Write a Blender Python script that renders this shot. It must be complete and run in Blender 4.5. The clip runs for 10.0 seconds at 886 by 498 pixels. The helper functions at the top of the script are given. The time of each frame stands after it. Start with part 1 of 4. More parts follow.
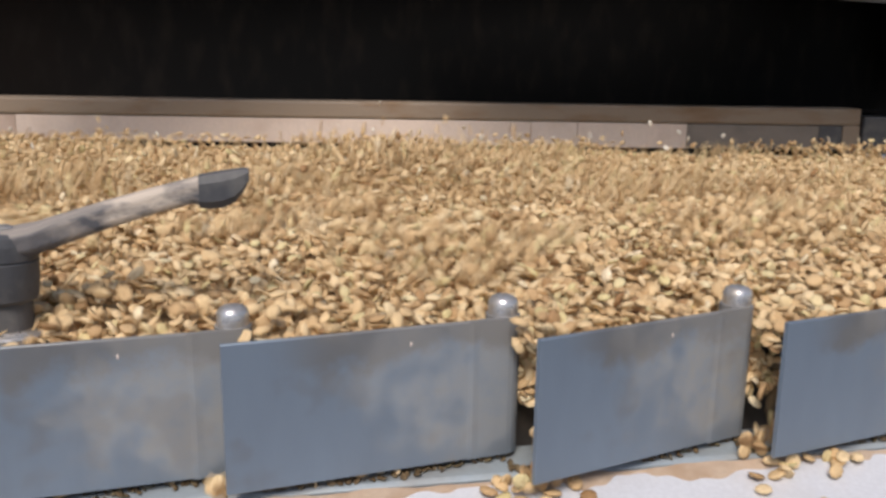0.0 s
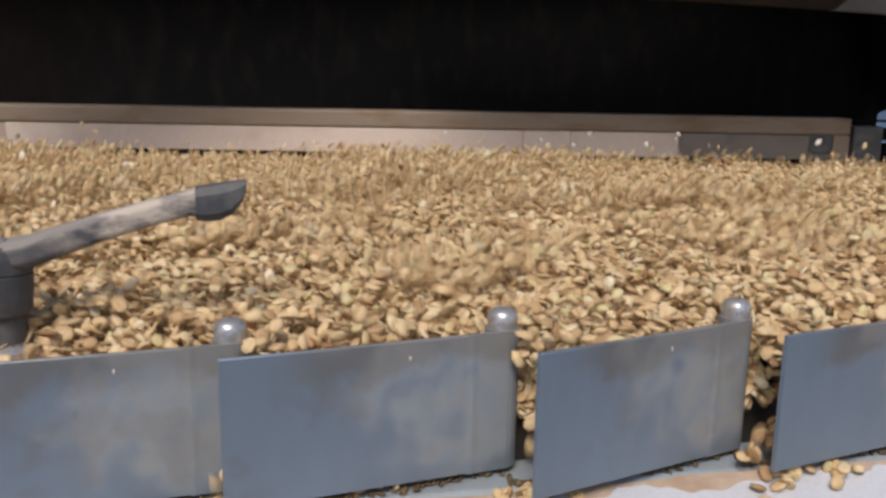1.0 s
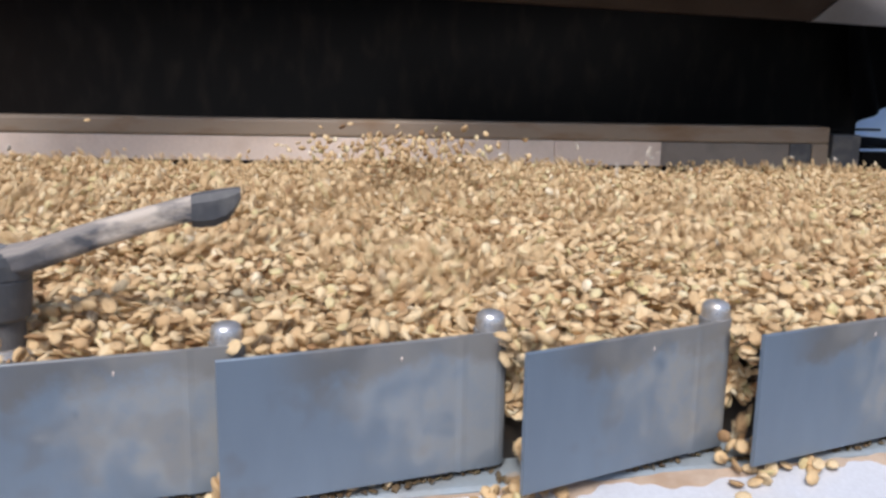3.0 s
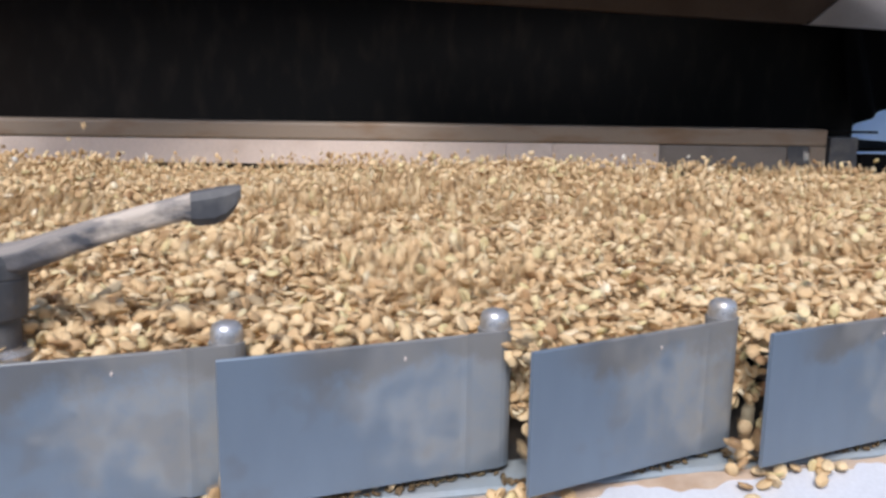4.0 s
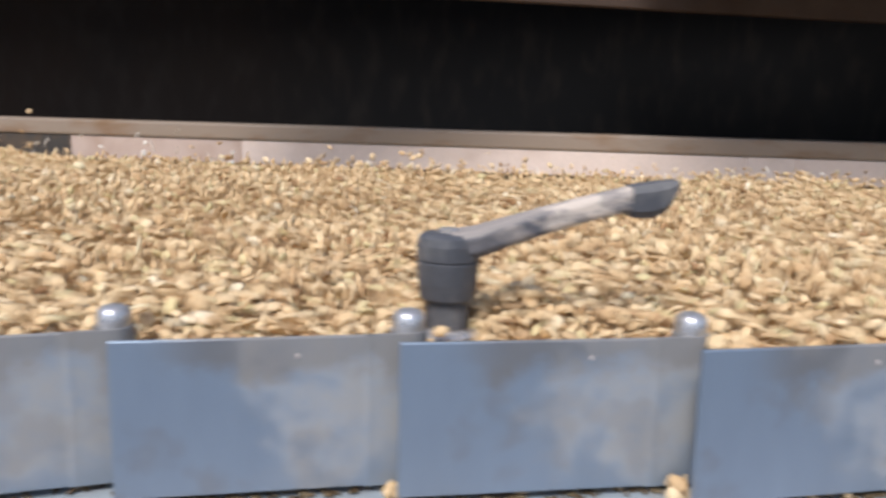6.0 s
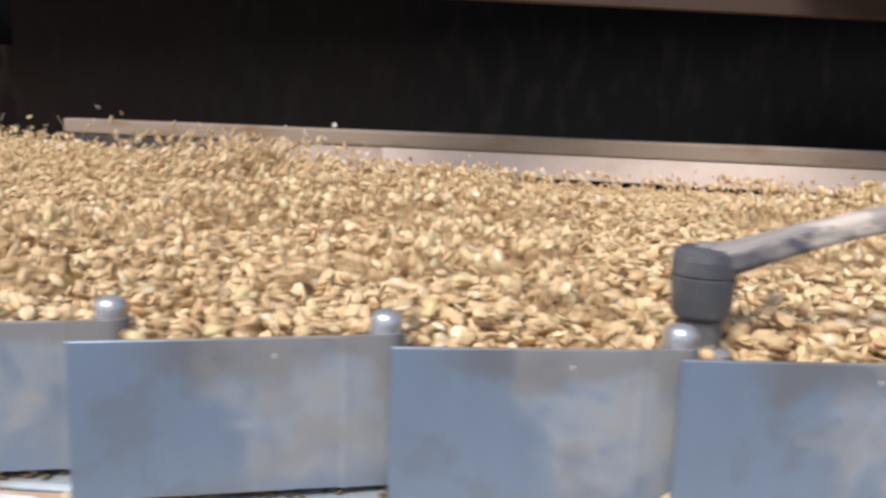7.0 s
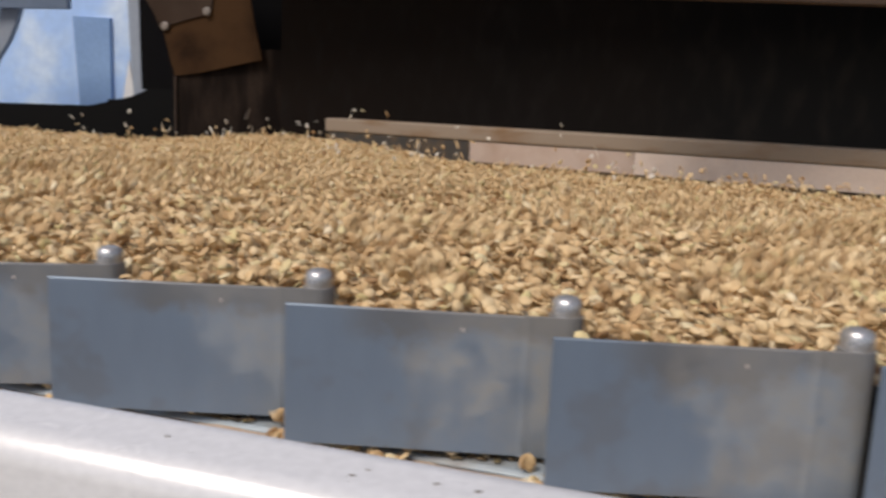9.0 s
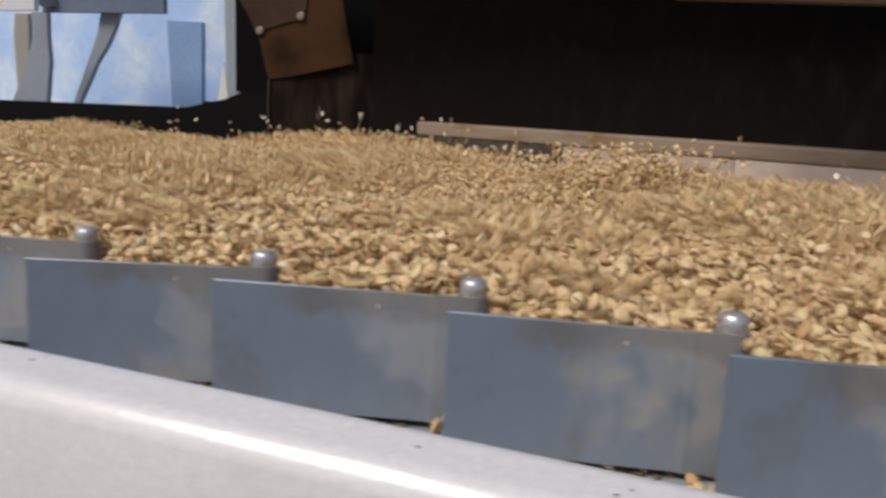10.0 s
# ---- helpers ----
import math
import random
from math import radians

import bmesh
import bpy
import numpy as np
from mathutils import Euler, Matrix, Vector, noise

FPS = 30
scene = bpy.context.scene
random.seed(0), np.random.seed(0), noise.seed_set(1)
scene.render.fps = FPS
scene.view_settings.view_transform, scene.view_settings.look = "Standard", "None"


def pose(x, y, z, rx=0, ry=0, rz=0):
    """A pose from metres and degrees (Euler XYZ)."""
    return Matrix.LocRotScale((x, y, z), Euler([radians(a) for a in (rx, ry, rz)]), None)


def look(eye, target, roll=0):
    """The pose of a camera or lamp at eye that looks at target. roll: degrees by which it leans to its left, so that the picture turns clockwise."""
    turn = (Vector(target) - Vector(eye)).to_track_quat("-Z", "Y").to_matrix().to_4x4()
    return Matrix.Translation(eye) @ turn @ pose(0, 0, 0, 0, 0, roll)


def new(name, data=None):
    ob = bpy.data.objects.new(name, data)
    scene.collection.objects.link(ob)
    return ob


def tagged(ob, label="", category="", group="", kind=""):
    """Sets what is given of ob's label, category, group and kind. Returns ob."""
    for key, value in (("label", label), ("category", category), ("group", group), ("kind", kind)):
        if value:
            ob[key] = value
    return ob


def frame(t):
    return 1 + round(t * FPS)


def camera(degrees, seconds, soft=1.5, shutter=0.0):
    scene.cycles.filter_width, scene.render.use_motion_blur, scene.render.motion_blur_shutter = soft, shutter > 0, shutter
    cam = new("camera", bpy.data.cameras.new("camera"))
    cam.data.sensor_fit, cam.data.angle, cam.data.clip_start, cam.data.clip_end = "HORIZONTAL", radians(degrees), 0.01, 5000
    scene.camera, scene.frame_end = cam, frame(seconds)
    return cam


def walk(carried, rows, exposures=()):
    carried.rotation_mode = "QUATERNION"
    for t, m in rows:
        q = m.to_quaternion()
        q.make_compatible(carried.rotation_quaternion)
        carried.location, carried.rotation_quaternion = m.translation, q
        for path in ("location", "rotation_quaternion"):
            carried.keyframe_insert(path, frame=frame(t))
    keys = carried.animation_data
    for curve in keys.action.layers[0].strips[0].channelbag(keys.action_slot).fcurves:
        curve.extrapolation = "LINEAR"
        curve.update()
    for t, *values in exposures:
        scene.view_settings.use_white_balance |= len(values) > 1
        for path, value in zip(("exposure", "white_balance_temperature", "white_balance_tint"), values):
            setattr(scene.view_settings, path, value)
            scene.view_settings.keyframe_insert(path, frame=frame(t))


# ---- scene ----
# Seed-cleaning gravity table with a bed of husked coffee beans; a hand-held camera slides along its row of discharge gates.
LENS = 56.47
cam = camera(LENS, 10.0, soft=2.9, shutter=0.75)
# seconds, x, y, z, yaw (to the left), pitch (up), roll
PATH_ROWS = [
    (0.0, 0.1331, -0.3171, 0.1057, -11.00, -12.27, 0.82),
    (0.5, 0.1301, -0.3082, 0.0991, -11.23, -11.77, 0.93),
    (1.0, 0.1290, -0.3140, 0.1062, -11.73, -11.70, 0.99),
    (1.5, 0.1280, -0.3137, 0.1015, -11.99, -11.36, 0.82),
    (2.0, 0.1274, -0.3179, 0.1014, -12.30, -11.14, 0.74),
    (2.5, 0.1264, -0.3251, 0.1070, -12.48, -11.13, 0.85),
    (4.0, 0.1232, -0.3193, 0.1036, -13.06, -10.70, 0.88),
    (4.5, 0.1047, -0.3129, 0.1005, -12.25, -10.55, 1.19),
    (5.0, 0.0621, -0.3178, 0.1029, -9.39, -10.65, 1.32),
    (5.5, 0.0307, -0.3112, 0.0957, -6.05, -10.23, 1.32),
    (7.0, -0.0693, -0.3049, 0.0916, 3.81, -9.44, 1.94),
    (7.5, -0.0961, -0.3138, 0.0958, 7.15, -9.82, 2.03),
    (8.0, -0.1197, -0.3144, 0.0904, 10.23, -9.65, 2.23),
    (8.5, -0.1483, -0.3256, 0.0918, 13.60, -9.73, 2.46),
    (9.0, -0.1713, -0.3305, 0.0899, 16.61, -9.80, 2.67),
    (9.5, -0.1918, -0.3273, 0.0864, 19.30, -9.65, 2.97),
    (10.0, -0.2085, -0.3431, 0.0909, 21.44, -9.86, 3.03),
]
walk(cam, [(t, pose(x, y, z, 90 + p, 0, w) @ pose(0, 0, 0, 0, 0, r)) for t, x, y, z, w, p, r in PATH_ROWS],
     exposures=[(0.0, 0.0, 6650, 13), (0.5, 0.22, 6650, 13), (1.0, -0.2, 6550, 13), (1.5, 0.07, 6110, 13), (2.0, 0.12, 6060, 13), (2.5, 0.15, 6110, 13), (4.0, 0.23, 6010, 13), (4.5, 0.38, 6060, 13),
                (5.0, 0.40, 6110, 13), (5.5, 0.36, 6060, 13), (7.0, 0.42, 6210, 13), (7.5, 0.20, 6360, 13), (8.0, 0.01, 6250, 13), (8.5, -0.12, 6950, 13), (9.0, -0.2, 6800, 13), (9.5, -0.15, 6800, 13), (10.0, -0.27, 6900, 13)])

# ---- light: bright hazy daylight from the open yard behind the camera
world = bpy.data.worlds.new("world")
scene.world = world
world.use_nodes = True
wn = world.node_tree.nodes
sky = wn.new("ShaderNodeTexSky")
sky.sky_type, sky.sun_disc = "NISHITA", False
sky.sun_elevation, sky.sun_rotation = radians(52), radians(205)
sky.air_density, sky.dust_density = 1.0, 2.0
world.node_tree.links.new(sky.outputs[0], wn["Background"].inputs[0])
wn["Background"].inputs[1].default_value = 0.105
sun = new("sun", bpy.data.lights.new("sun", "SUN"))
sun.data.energy, sun.data.angle, sun.data.color = 2.7, radians(24), (1.0, 0.95, 0.88)
sun.matrix_world = look((-1.0, -2.2, 3.2), (0, 0.2, 0))


# ---- materials
def material(name, color, rough=0.5, metal=0.0, spec=0.5):
    m = bpy.data.materials.new(name)
    m.use_nodes = True
    b = m.node_tree.nodes["Principled BSDF"]
    b.inputs["Base Color"].default_value = (*color, 1)
    b.inputs["Roughness"].default_value = rough
    b.inputs["Metallic"].default_value = metal
    b.inputs["Specular IOR Level"].default_value = spec
    return m, m.node_tree, b


def noise_mask(nt, scale, lo, hi, detail=4.0, stretch=(1, 1, 1), use="Object"):
    co = nt.nodes.new("ShaderNodeTexCoord")
    mp = nt.nodes.new("ShaderNodeMapping")
    mp.inputs["Scale"].default_value = stretch
    ns = nt.nodes.new("ShaderNodeTexNoise")
    ns.inputs["Scale"].default_value, ns.inputs["Detail"].default_value = scale, detail
    rp = nt.nodes.new("ShaderNodeMapRange")
    rp.inputs["From Min"].default_value, rp.inputs["From Max"].default_value = lo, hi
    nt.links.new(co.outputs[use], mp.inputs[0])
    nt.links.new(mp.outputs[0], ns.inputs["Vector"])
    nt.links.new(ns.outputs["Fac"], rp.inputs["Value"])
    return rp.outputs[0]


def blend(nt, fac, a, b):
    mx = nt.nodes.new("ShaderNodeMix")
    mx.data_type = "RGBA"
    nt.links.new(fac, mx.inputs["Factor"])
    for sock, val in (("A", a), ("B", b)):
        i = [s for s in mx.inputs if s.name == sock and s.type == "RGBA"][0]
        if isinstance(val, tuple):
            i.default_value = (*val, 1)
        else:
            nt.links.new(val, i)
    return [s for s in mx.outputs if s.type == "RGBA"][0]


def bump(nt, b, fac, strength, dist):
    n = nt.nodes.new("ShaderNodeBump")
    n.inputs["Strength"].default_value, n.inputs["Distance"].default_value = strength, dist
    nt.links.new(fac, n.inputs["Height"])
    nt.links.new(n.outputs[0], b.inputs["Normal"])


def worn(name, color, stain, rough=0.5, metal=0.0, scale=30.0, grain=400.0, lo=0.45, hi=0.7, stretch=(1, 1, 1), spec=0.5):
    """Paint or metal with stains at one scale and fine grain at another."""
    m, nt, b = material(name, color, rough, metal, spec)
    big = noise_mask(nt, scale, lo, hi, 5.0, stretch)
    fine = noise_mask(nt, grain, 0.3, 0.7, 3.0)
    c = blend(nt, big, color, stain)
    dark = tuple(v * 0.72 for v in color)
    f = nt.nodes.new("ShaderNodeMath")
    f.operation = "MULTIPLY"
    f.inputs[1].default_value = 0.35
    nt.links.new(fine, f.inputs[0])
    c = blend(nt, f.outputs[0], c, dark)
    nt.links.new(c, b.inputs["Base Color"])
    r = nt.nodes.new("ShaderNodeMapRange")
    r.inputs["To Min"].default_value, r.inputs["To Max"].default_value = rough, min(1.0, rough + 0.25)
    nt.links.new(big, r.inputs["Value"])
    nt.links.new(r.outputs[0], b.inputs["Roughness"])
    bump(nt, b, fine, 0.12, 0.0006)
    return m


def bean_material(name, dull=1.0):
    m, nt, b = material(name, (0.6, 0.42, 0.22), 0.75, 0.0, 0.2)
    geo = nt.nodes.new("ShaderNodeNewGeometry")
    info = nt.nodes.new("ShaderNodeObjectInfo")
    add = nt.nodes.new("ShaderNodeMath")
    add.operation = "ADD"
    nt.links.new(geo.outputs["Random Per Island"], add.inputs[0])
    nt.links.new(info.outputs["Random"], add.inputs[1])
    frac = nt.nodes.new("ShaderNodeMath")
    frac.operation = "FRACT"
    nt.links.new(add.outputs[0], frac.inputs[0])
    ramp = nt.nodes.new("ShaderNodeValToRGB")
    stops = ((0.0, (0.30, 0.165, 0.075)), (0.05, (0.49, 0.315, 0.160)), (0.3, (0.655, 0.460, 0.248)), (0.6, (0.755, 0.556, 0.312)),
             (0.85, (0.820, 0.640, 0.390)), (0.94, (0.67, 0.565, 0.285)), (1.0, (0.88, 0.75, 0.53)))
    el = ramp.color_ramp.elements
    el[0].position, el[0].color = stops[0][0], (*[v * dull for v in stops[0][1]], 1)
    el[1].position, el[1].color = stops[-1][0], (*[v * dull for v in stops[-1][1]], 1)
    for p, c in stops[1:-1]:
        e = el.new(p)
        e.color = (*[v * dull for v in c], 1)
    nt.links.new(frac.outputs[0], ramp.inputs[0])
    spot = noise_mask(nt, 260.0, 0.5, 0.75, 3.0)
    f = nt.nodes.new("ShaderNodeMath")
    f.operation = "MULTIPLY"
    f.inputs[1].default_value = 0.30
    nt.links.new(spot, f.inputs[0])
    c = blend(nt, f.outputs[0], ramp.outputs[0], (0.46, 0.30, 0.17))
    nt.links.new(c, b.inputs["Base Color"])
    bump(nt, b, noise_mask(nt, 420.0, 0.25, 0.75, 4.0), 0.7, 0.0007)
    return m


def ramp_of(nt, sock, lo, hi, a=0.0, b=1.0):
    rp = nt.nodes.new("ShaderNodeMapRange")
    rp.interpolation_type = "SMOOTHSTEP"
    rp.inputs["From Min"].default_value, rp.inputs["From Max"].default_value = lo, hi
    rp.inputs["To Min"].default_value, rp.inputs["To Max"].default_value = a, b
    nt.links.new(sock, rp.inputs["Value"])
    return rp.outputs[0]


def calc(nt, op, a, b):
    n = nt.nodes.new("ShaderNodeMath")
    n.operation = op
    for i, v in enumerate((a, b)):
        if isinstance(v, (int, float)):
            n.inputs[i].default_value = v
        else:
            nt.links.new(v, n.inputs[i])
    return n.outputs[0]


def gate_material():
    """Zinc-plated sheet, blue-grey; husk dust rubbed on towards the hinge, brown grime along the top, each gate in its own way."""
    blue, tan, grime = (0.245, 0.302, 0.368), (0.355, 0.317, 0.252), (0.205, 0.190, 0.170)
    m, nt, b = material("gate_steel", blue, 0.5, 0.4, 0.5)
    co = nt.nodes.new("ShaderNodeTexCoord")
    info = nt.nodes.new("ShaderNodeObjectInfo")
    shift = nt.nodes.new("ShaderNodeVectorMath")
    shift.operation = "ADD"
    nt.links.new(co.outputs["Object"], shift.inputs[0])
    nt.links.new(calc(nt, "MULTIPLY", info.outputs["Random"], 7.0), shift.inputs[1])

    def blotch(scale, detail, rough=0.6):
        n = nt.nodes.new("ShaderNodeTexNoise")
        n.inputs["Scale"].default_value, n.inputs["Detail"].default_value, n.inputs["Roughness"].default_value = scale, detail, rough
        nt.links.new(shift.outputs[0], n.inputs["Vector"])
        return calc(nt, "SUBTRACT", n.outputs["Fac"], 0.5)
    sep = nt.nodes.new("ShaderNodeSeparateXYZ")
    nt.links.new(co.outputs["Object"], sep.inputs[0])
    x, z = sep.outputs[0], sep.outputs[2]
    big, small = blotch(26.0, 3.0), blotch(75.0, 7.0, 0.68)
    # distance towards the hinge, with a wavering front that leans
    front = calc(nt, "ADD", calc(nt, "ADD", x, calc(nt, "MULTIPLY", big, 0.10)), calc(nt, "ADD", calc(nt, "MULTIPLY", small, 0.035), calc(nt, "MULTIPLY", z, 0.25)))
    rubbed = calc(nt, "MULTIPLY", ramp_of(nt, front, -0.078, -0.026), ramp_of(nt, small, -0.25, 0.15, 0.30, 1.0))
    rubbed = calc(nt, "MULTIPLY", rubbed, ramp_of(nt, calc(nt, "ADD", z, calc(nt, "MULTIPLY", big, 0.08)), -0.056, -0.030, 0.25, 1.0))
    # some gates are dustier than others
    share = calc(nt, "ADD", calc(nt, "MULTIPLY", info.outputs["Random"], 0.36), 0.46)
    c = blend(nt, calc(nt, "MULTIPLY", rubbed, share), blue, tan)
    edge = calc(nt, "ADD", z, calc(nt, "ADD", calc(nt, "MULTIPLY", big, 0.035), calc(nt, "MULTIPLY", small, 0.020)))
    grimy = calc(nt, "MULTIPLY", ramp_of(nt, edge, -0.009, 0.001), ramp_of(nt, x, -0.100, -0.072))
    c = blend(nt, calc(nt, "MULTIPLY", grimy, 0.75), c, grime)
    smear = ramp_of(nt, big, 0.05, 0.16)
    c = blend(nt, calc(nt, "MULTIPLY", smear, 0.35), c, grime)
    fine = noise_mask(nt, 90.0, 0.3, 0.75, 6.0, (1, 1, 0.3))
    c = blend(nt, calc(nt, "MULTIPLY", fine, 0.22), c, (0.17, 0.20, 0.245))
    scr = noise_mask(nt, 60.0, 0.72, 0.78, 2.0, (1, 1, 0.6))
    c = blend(nt, scr, c, (0.47, 0.45, 0.41))
    nt.links.new(c, b.inputs["Base Color"])
    nt.links.new(ramp_of(nt, rubbed, 0.0, 0.8, 0.5, 0.08), b.inputs["Metallic"])
    nt.links.new(ramp_of(nt, rubbed, 0.0, 0.8, 0.45, 0.75), b.inputs["Roughness"])
    bump(nt, b, fine, 0.15, 0.0006)
    return m


def lever_material():
    """Black plastic under husk dust, thickest along the middle of the arm; upward faces are painted paler, as lit."""
    m, nt, b = material("dusty_black_plastic", (0.10, 0.10, 0.11), 0.75, 0.0, 0.3)
    co = nt.nodes.new("ShaderNodeTexCoord")
    sep = nt.nodes.new("ShaderNodeSeparateXYZ")
    nt.links.new(co.outputs["Object"], sep.inputs[0])
    along_arm = nt.nodes.new("ShaderNodeMapRange")
    along_arm.inputs["From Min"].default_value, along_arm.inputs["From Max"].default_value = 0.016, 0.046
    along_arm.inputs["To Min"].default_value, along_arm.inputs["To Max"].default_value = 0.10, 1.0
    nt.links.new(sep.outputs[0], along_arm.inputs["Value"])
    mask = noise_mask(nt, 130.0, 0.36, 0.56, 7.0, (0.5, 1, 1))
    f = nt.nodes.new("ShaderNodeMath")
    f.operation = "MULTIPLY"
    nt.links.new(along_arm.outputs[0], f.inputs[0])
    nt.links.new(mask, f.inputs[1])
    geo = nt.nodes.new("ShaderNodeNewGeometry")
    up = nt.nodes.new("ShaderNodeSeparateXYZ")
    nt.links.new(geo.outputs["Normal"], up.inputs[0])
    # dust tone on upward faces also paints in the arm's lit top edge
    top = nt.nodes.new("ShaderNodeMapRange")
    top.inputs["From Min"].default_value, top.inputs["From Max"].default_value = 0.25, 0.9
    top.inputs["To Max"].default_value = 0.48
    nt.links.new(up.outputs[2], top.inputs["Value"])
    most = nt.nodes.new("ShaderNodeMath")
    most.operation = "MAXIMUM"
    nt.links.new(f.outputs[0], most.inputs[0])
    nt.links.new(top.outputs[0], most.inputs[1])
    c = blend(nt, most.outputs[0], (0.10, 0.10, 0.11), (0.56, 0.48, 0.40))
    nt.links.new(c, b.inputs["Base Color"])
    bump(nt, b, noise_mask(nt, 500.0, 0.3, 0.7, 3.0), 0.3, 0.0005)
    return m


M_BEAN = bean_material("bean_husk")
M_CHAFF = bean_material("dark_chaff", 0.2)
# whitish base colour puts the backlight on flying husks into the paint
M_HUSK = worn("backlit_husk", (0.80, 0.755, 0.66), (0.66, 0.56, 0.42), 0.7, 0.0, 160.0, 600.0)
# bean colours darkened by a quarter, painting the shade between the beans
M_BED = bean_material("shaded_bean_base", 0.75)
M_GATE = gate_material()
M_PIN = worn("bright_zinc", (0.62, 0.62, 0.63), (0.40, 0.355, 0.30), 0.26, 0.6, 110.0, 500.0, 0.38, 0.56)
M_DARKSTEEL = worn("dark_deck_steel", (0.05, 0.045, 0.04), (0.13, 0.09, 0.055), 0.6, 0.2, 40.0)
M_LEDGE = worn("galvanised_ledge", (0.38, 0.44, 0.48), (0.33, 0.31, 0.28), 0.4, 0.2, 35.0)
M_FLOORWHITE = worn("white_chute_paint", (0.66, 0.675, 0.72), (0.58, 0.575, 0.58), 0.35, 0.0, 28.0, 500.0, 0.55, 0.8)
M_DUST = worn("tan_husk_dust", (0.52, 0.40, 0.30), (0.40, 0.28, 0.19), 0.9, 0.0, 60.0, 700.0)
M_WHITE = worn("white_tray_paint", (0.74, 0.74, 0.755), (0.66, 0.655, 0.655), 0.27, 0.0, 28.0, 500.0, 0.55, 0.8, spec=0.9)
M_GRIP = worn("black_plastic", (0.072, 0.074, 0.082), (0.15, 0.145, 0.14), 0.5, 0.0, 60.0)
coat = M_WHITE.node_tree.nodes["Principled BSDF"].inputs
coat["Coat Weight"].default_value, coat["Coat Roughness"].default_value = 0.9, 0.20
M_DUSTY = lever_material()
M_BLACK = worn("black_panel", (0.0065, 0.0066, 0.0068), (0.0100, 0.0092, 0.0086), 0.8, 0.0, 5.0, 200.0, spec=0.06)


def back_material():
    """Black that turns brown and slightly lighter towards the far end, with a ragged boundary."""
    m, nt, b = material("black_brown_panel", (0.009, 0.009, 0.0095), 0.8, 0.0, 0.06)
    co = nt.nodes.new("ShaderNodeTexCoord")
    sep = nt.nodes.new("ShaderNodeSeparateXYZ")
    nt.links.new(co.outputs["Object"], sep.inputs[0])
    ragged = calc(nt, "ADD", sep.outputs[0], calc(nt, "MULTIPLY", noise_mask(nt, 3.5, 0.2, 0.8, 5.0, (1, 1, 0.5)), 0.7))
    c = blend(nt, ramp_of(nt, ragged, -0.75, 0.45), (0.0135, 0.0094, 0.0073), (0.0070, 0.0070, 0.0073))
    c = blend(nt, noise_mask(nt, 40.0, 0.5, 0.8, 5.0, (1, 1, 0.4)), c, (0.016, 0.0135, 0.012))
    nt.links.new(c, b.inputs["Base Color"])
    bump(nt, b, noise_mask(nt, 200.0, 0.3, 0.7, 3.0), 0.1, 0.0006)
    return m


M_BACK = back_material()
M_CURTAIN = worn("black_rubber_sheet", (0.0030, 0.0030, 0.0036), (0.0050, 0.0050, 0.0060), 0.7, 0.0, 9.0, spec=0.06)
M_RAIL = worn("grey_rail_paint", (0.275, 0.215, 0.160), (0.21, 0.125, 0.065), 0.6, 0.0, 11.0, 300.0, 0.5, 0.72, (1, 1, 3))
M_PALE = worn("pale_pink_strip", (0.70, 0.585, 0.505), (0.58, 0.46, 0.38), 0.5, 0.0, 16.0, 300.0, 0.5, 0.8)
M_PALEDULL = worn("dull_pink_strip", (0.50, 0.395, 0.335), (0.38, 0.27, 0.20), 0.55, 0.0, 14.0, 300.0, 0.45, 0.72)
M_PALEJOINT = worn("cream_tape", (0.71, 0.60, 0.525), (0.60, 0.50, 0.42), 0.45, 0.0, 30.0)
M_CLEAR = worn("smoky_plastic", (0.225, 0.195, 0.17), (0.14, 0.12, 0.10), 0.4, 0.0, 18.0)
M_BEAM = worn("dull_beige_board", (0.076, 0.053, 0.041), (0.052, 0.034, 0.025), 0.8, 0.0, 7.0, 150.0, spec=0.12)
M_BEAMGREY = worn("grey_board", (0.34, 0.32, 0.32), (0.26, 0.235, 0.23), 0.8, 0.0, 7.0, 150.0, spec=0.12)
M_RUST = worn("rust_brown_sheet", (0.054, 0.0265, 0.0105), (0.020, 0.0105, 0.006), 0.75, 0.0, 7.0, 180.0, 0.46, 0.62, spec=0.1)
M_TANSHEET = worn("dull_brown_sheet", (0.052, 0.035, 0.026), (0.037, 0.024, 0.017), 0.8, 0.0, 9.0, 180.0, 0.45, 0.7, spec=0.1)
M_RUSTDARK = worn("dark_rust_sheet", (0.011, 0.0075, 0.006), (0.036, 0.025, 0.019), 0.8, 0.0, 16.0, 180.0, 0.46, 0.66, (1.6, 1.6, 0.35), spec=0.06)
# sheet paint carries the sky-blue tint of the daylight outside
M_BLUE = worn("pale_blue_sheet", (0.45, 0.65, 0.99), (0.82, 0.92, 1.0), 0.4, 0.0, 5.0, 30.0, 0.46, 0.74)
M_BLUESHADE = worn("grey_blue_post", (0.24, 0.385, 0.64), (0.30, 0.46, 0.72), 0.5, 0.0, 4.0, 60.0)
M_STEELBLUE = worn("steel_blue_paint", (0.115, 0.155, 0.225), (0.16, 0.20, 0.27), 0.5, 0.0, 4.0, 60.0)
M_LEG = worn("grey_brown_paint", (0.27, 0.315, 0.385), (0.25, 0.25, 0.265), 0.5, 0.0, 4.0, 80.0)
M_MACHINE = worn("grey_machine_paint", (0.36, 0.37, 0.39), (0.30, 0.30, 0.31), 0.5, 0.0, 4.0, 80.0)
M_DIRT = worn("grey_dirt", (0.22, 0.20, 0.18), (0.12, 0.11, 0.10), 0.9, 0.0, 200.0)
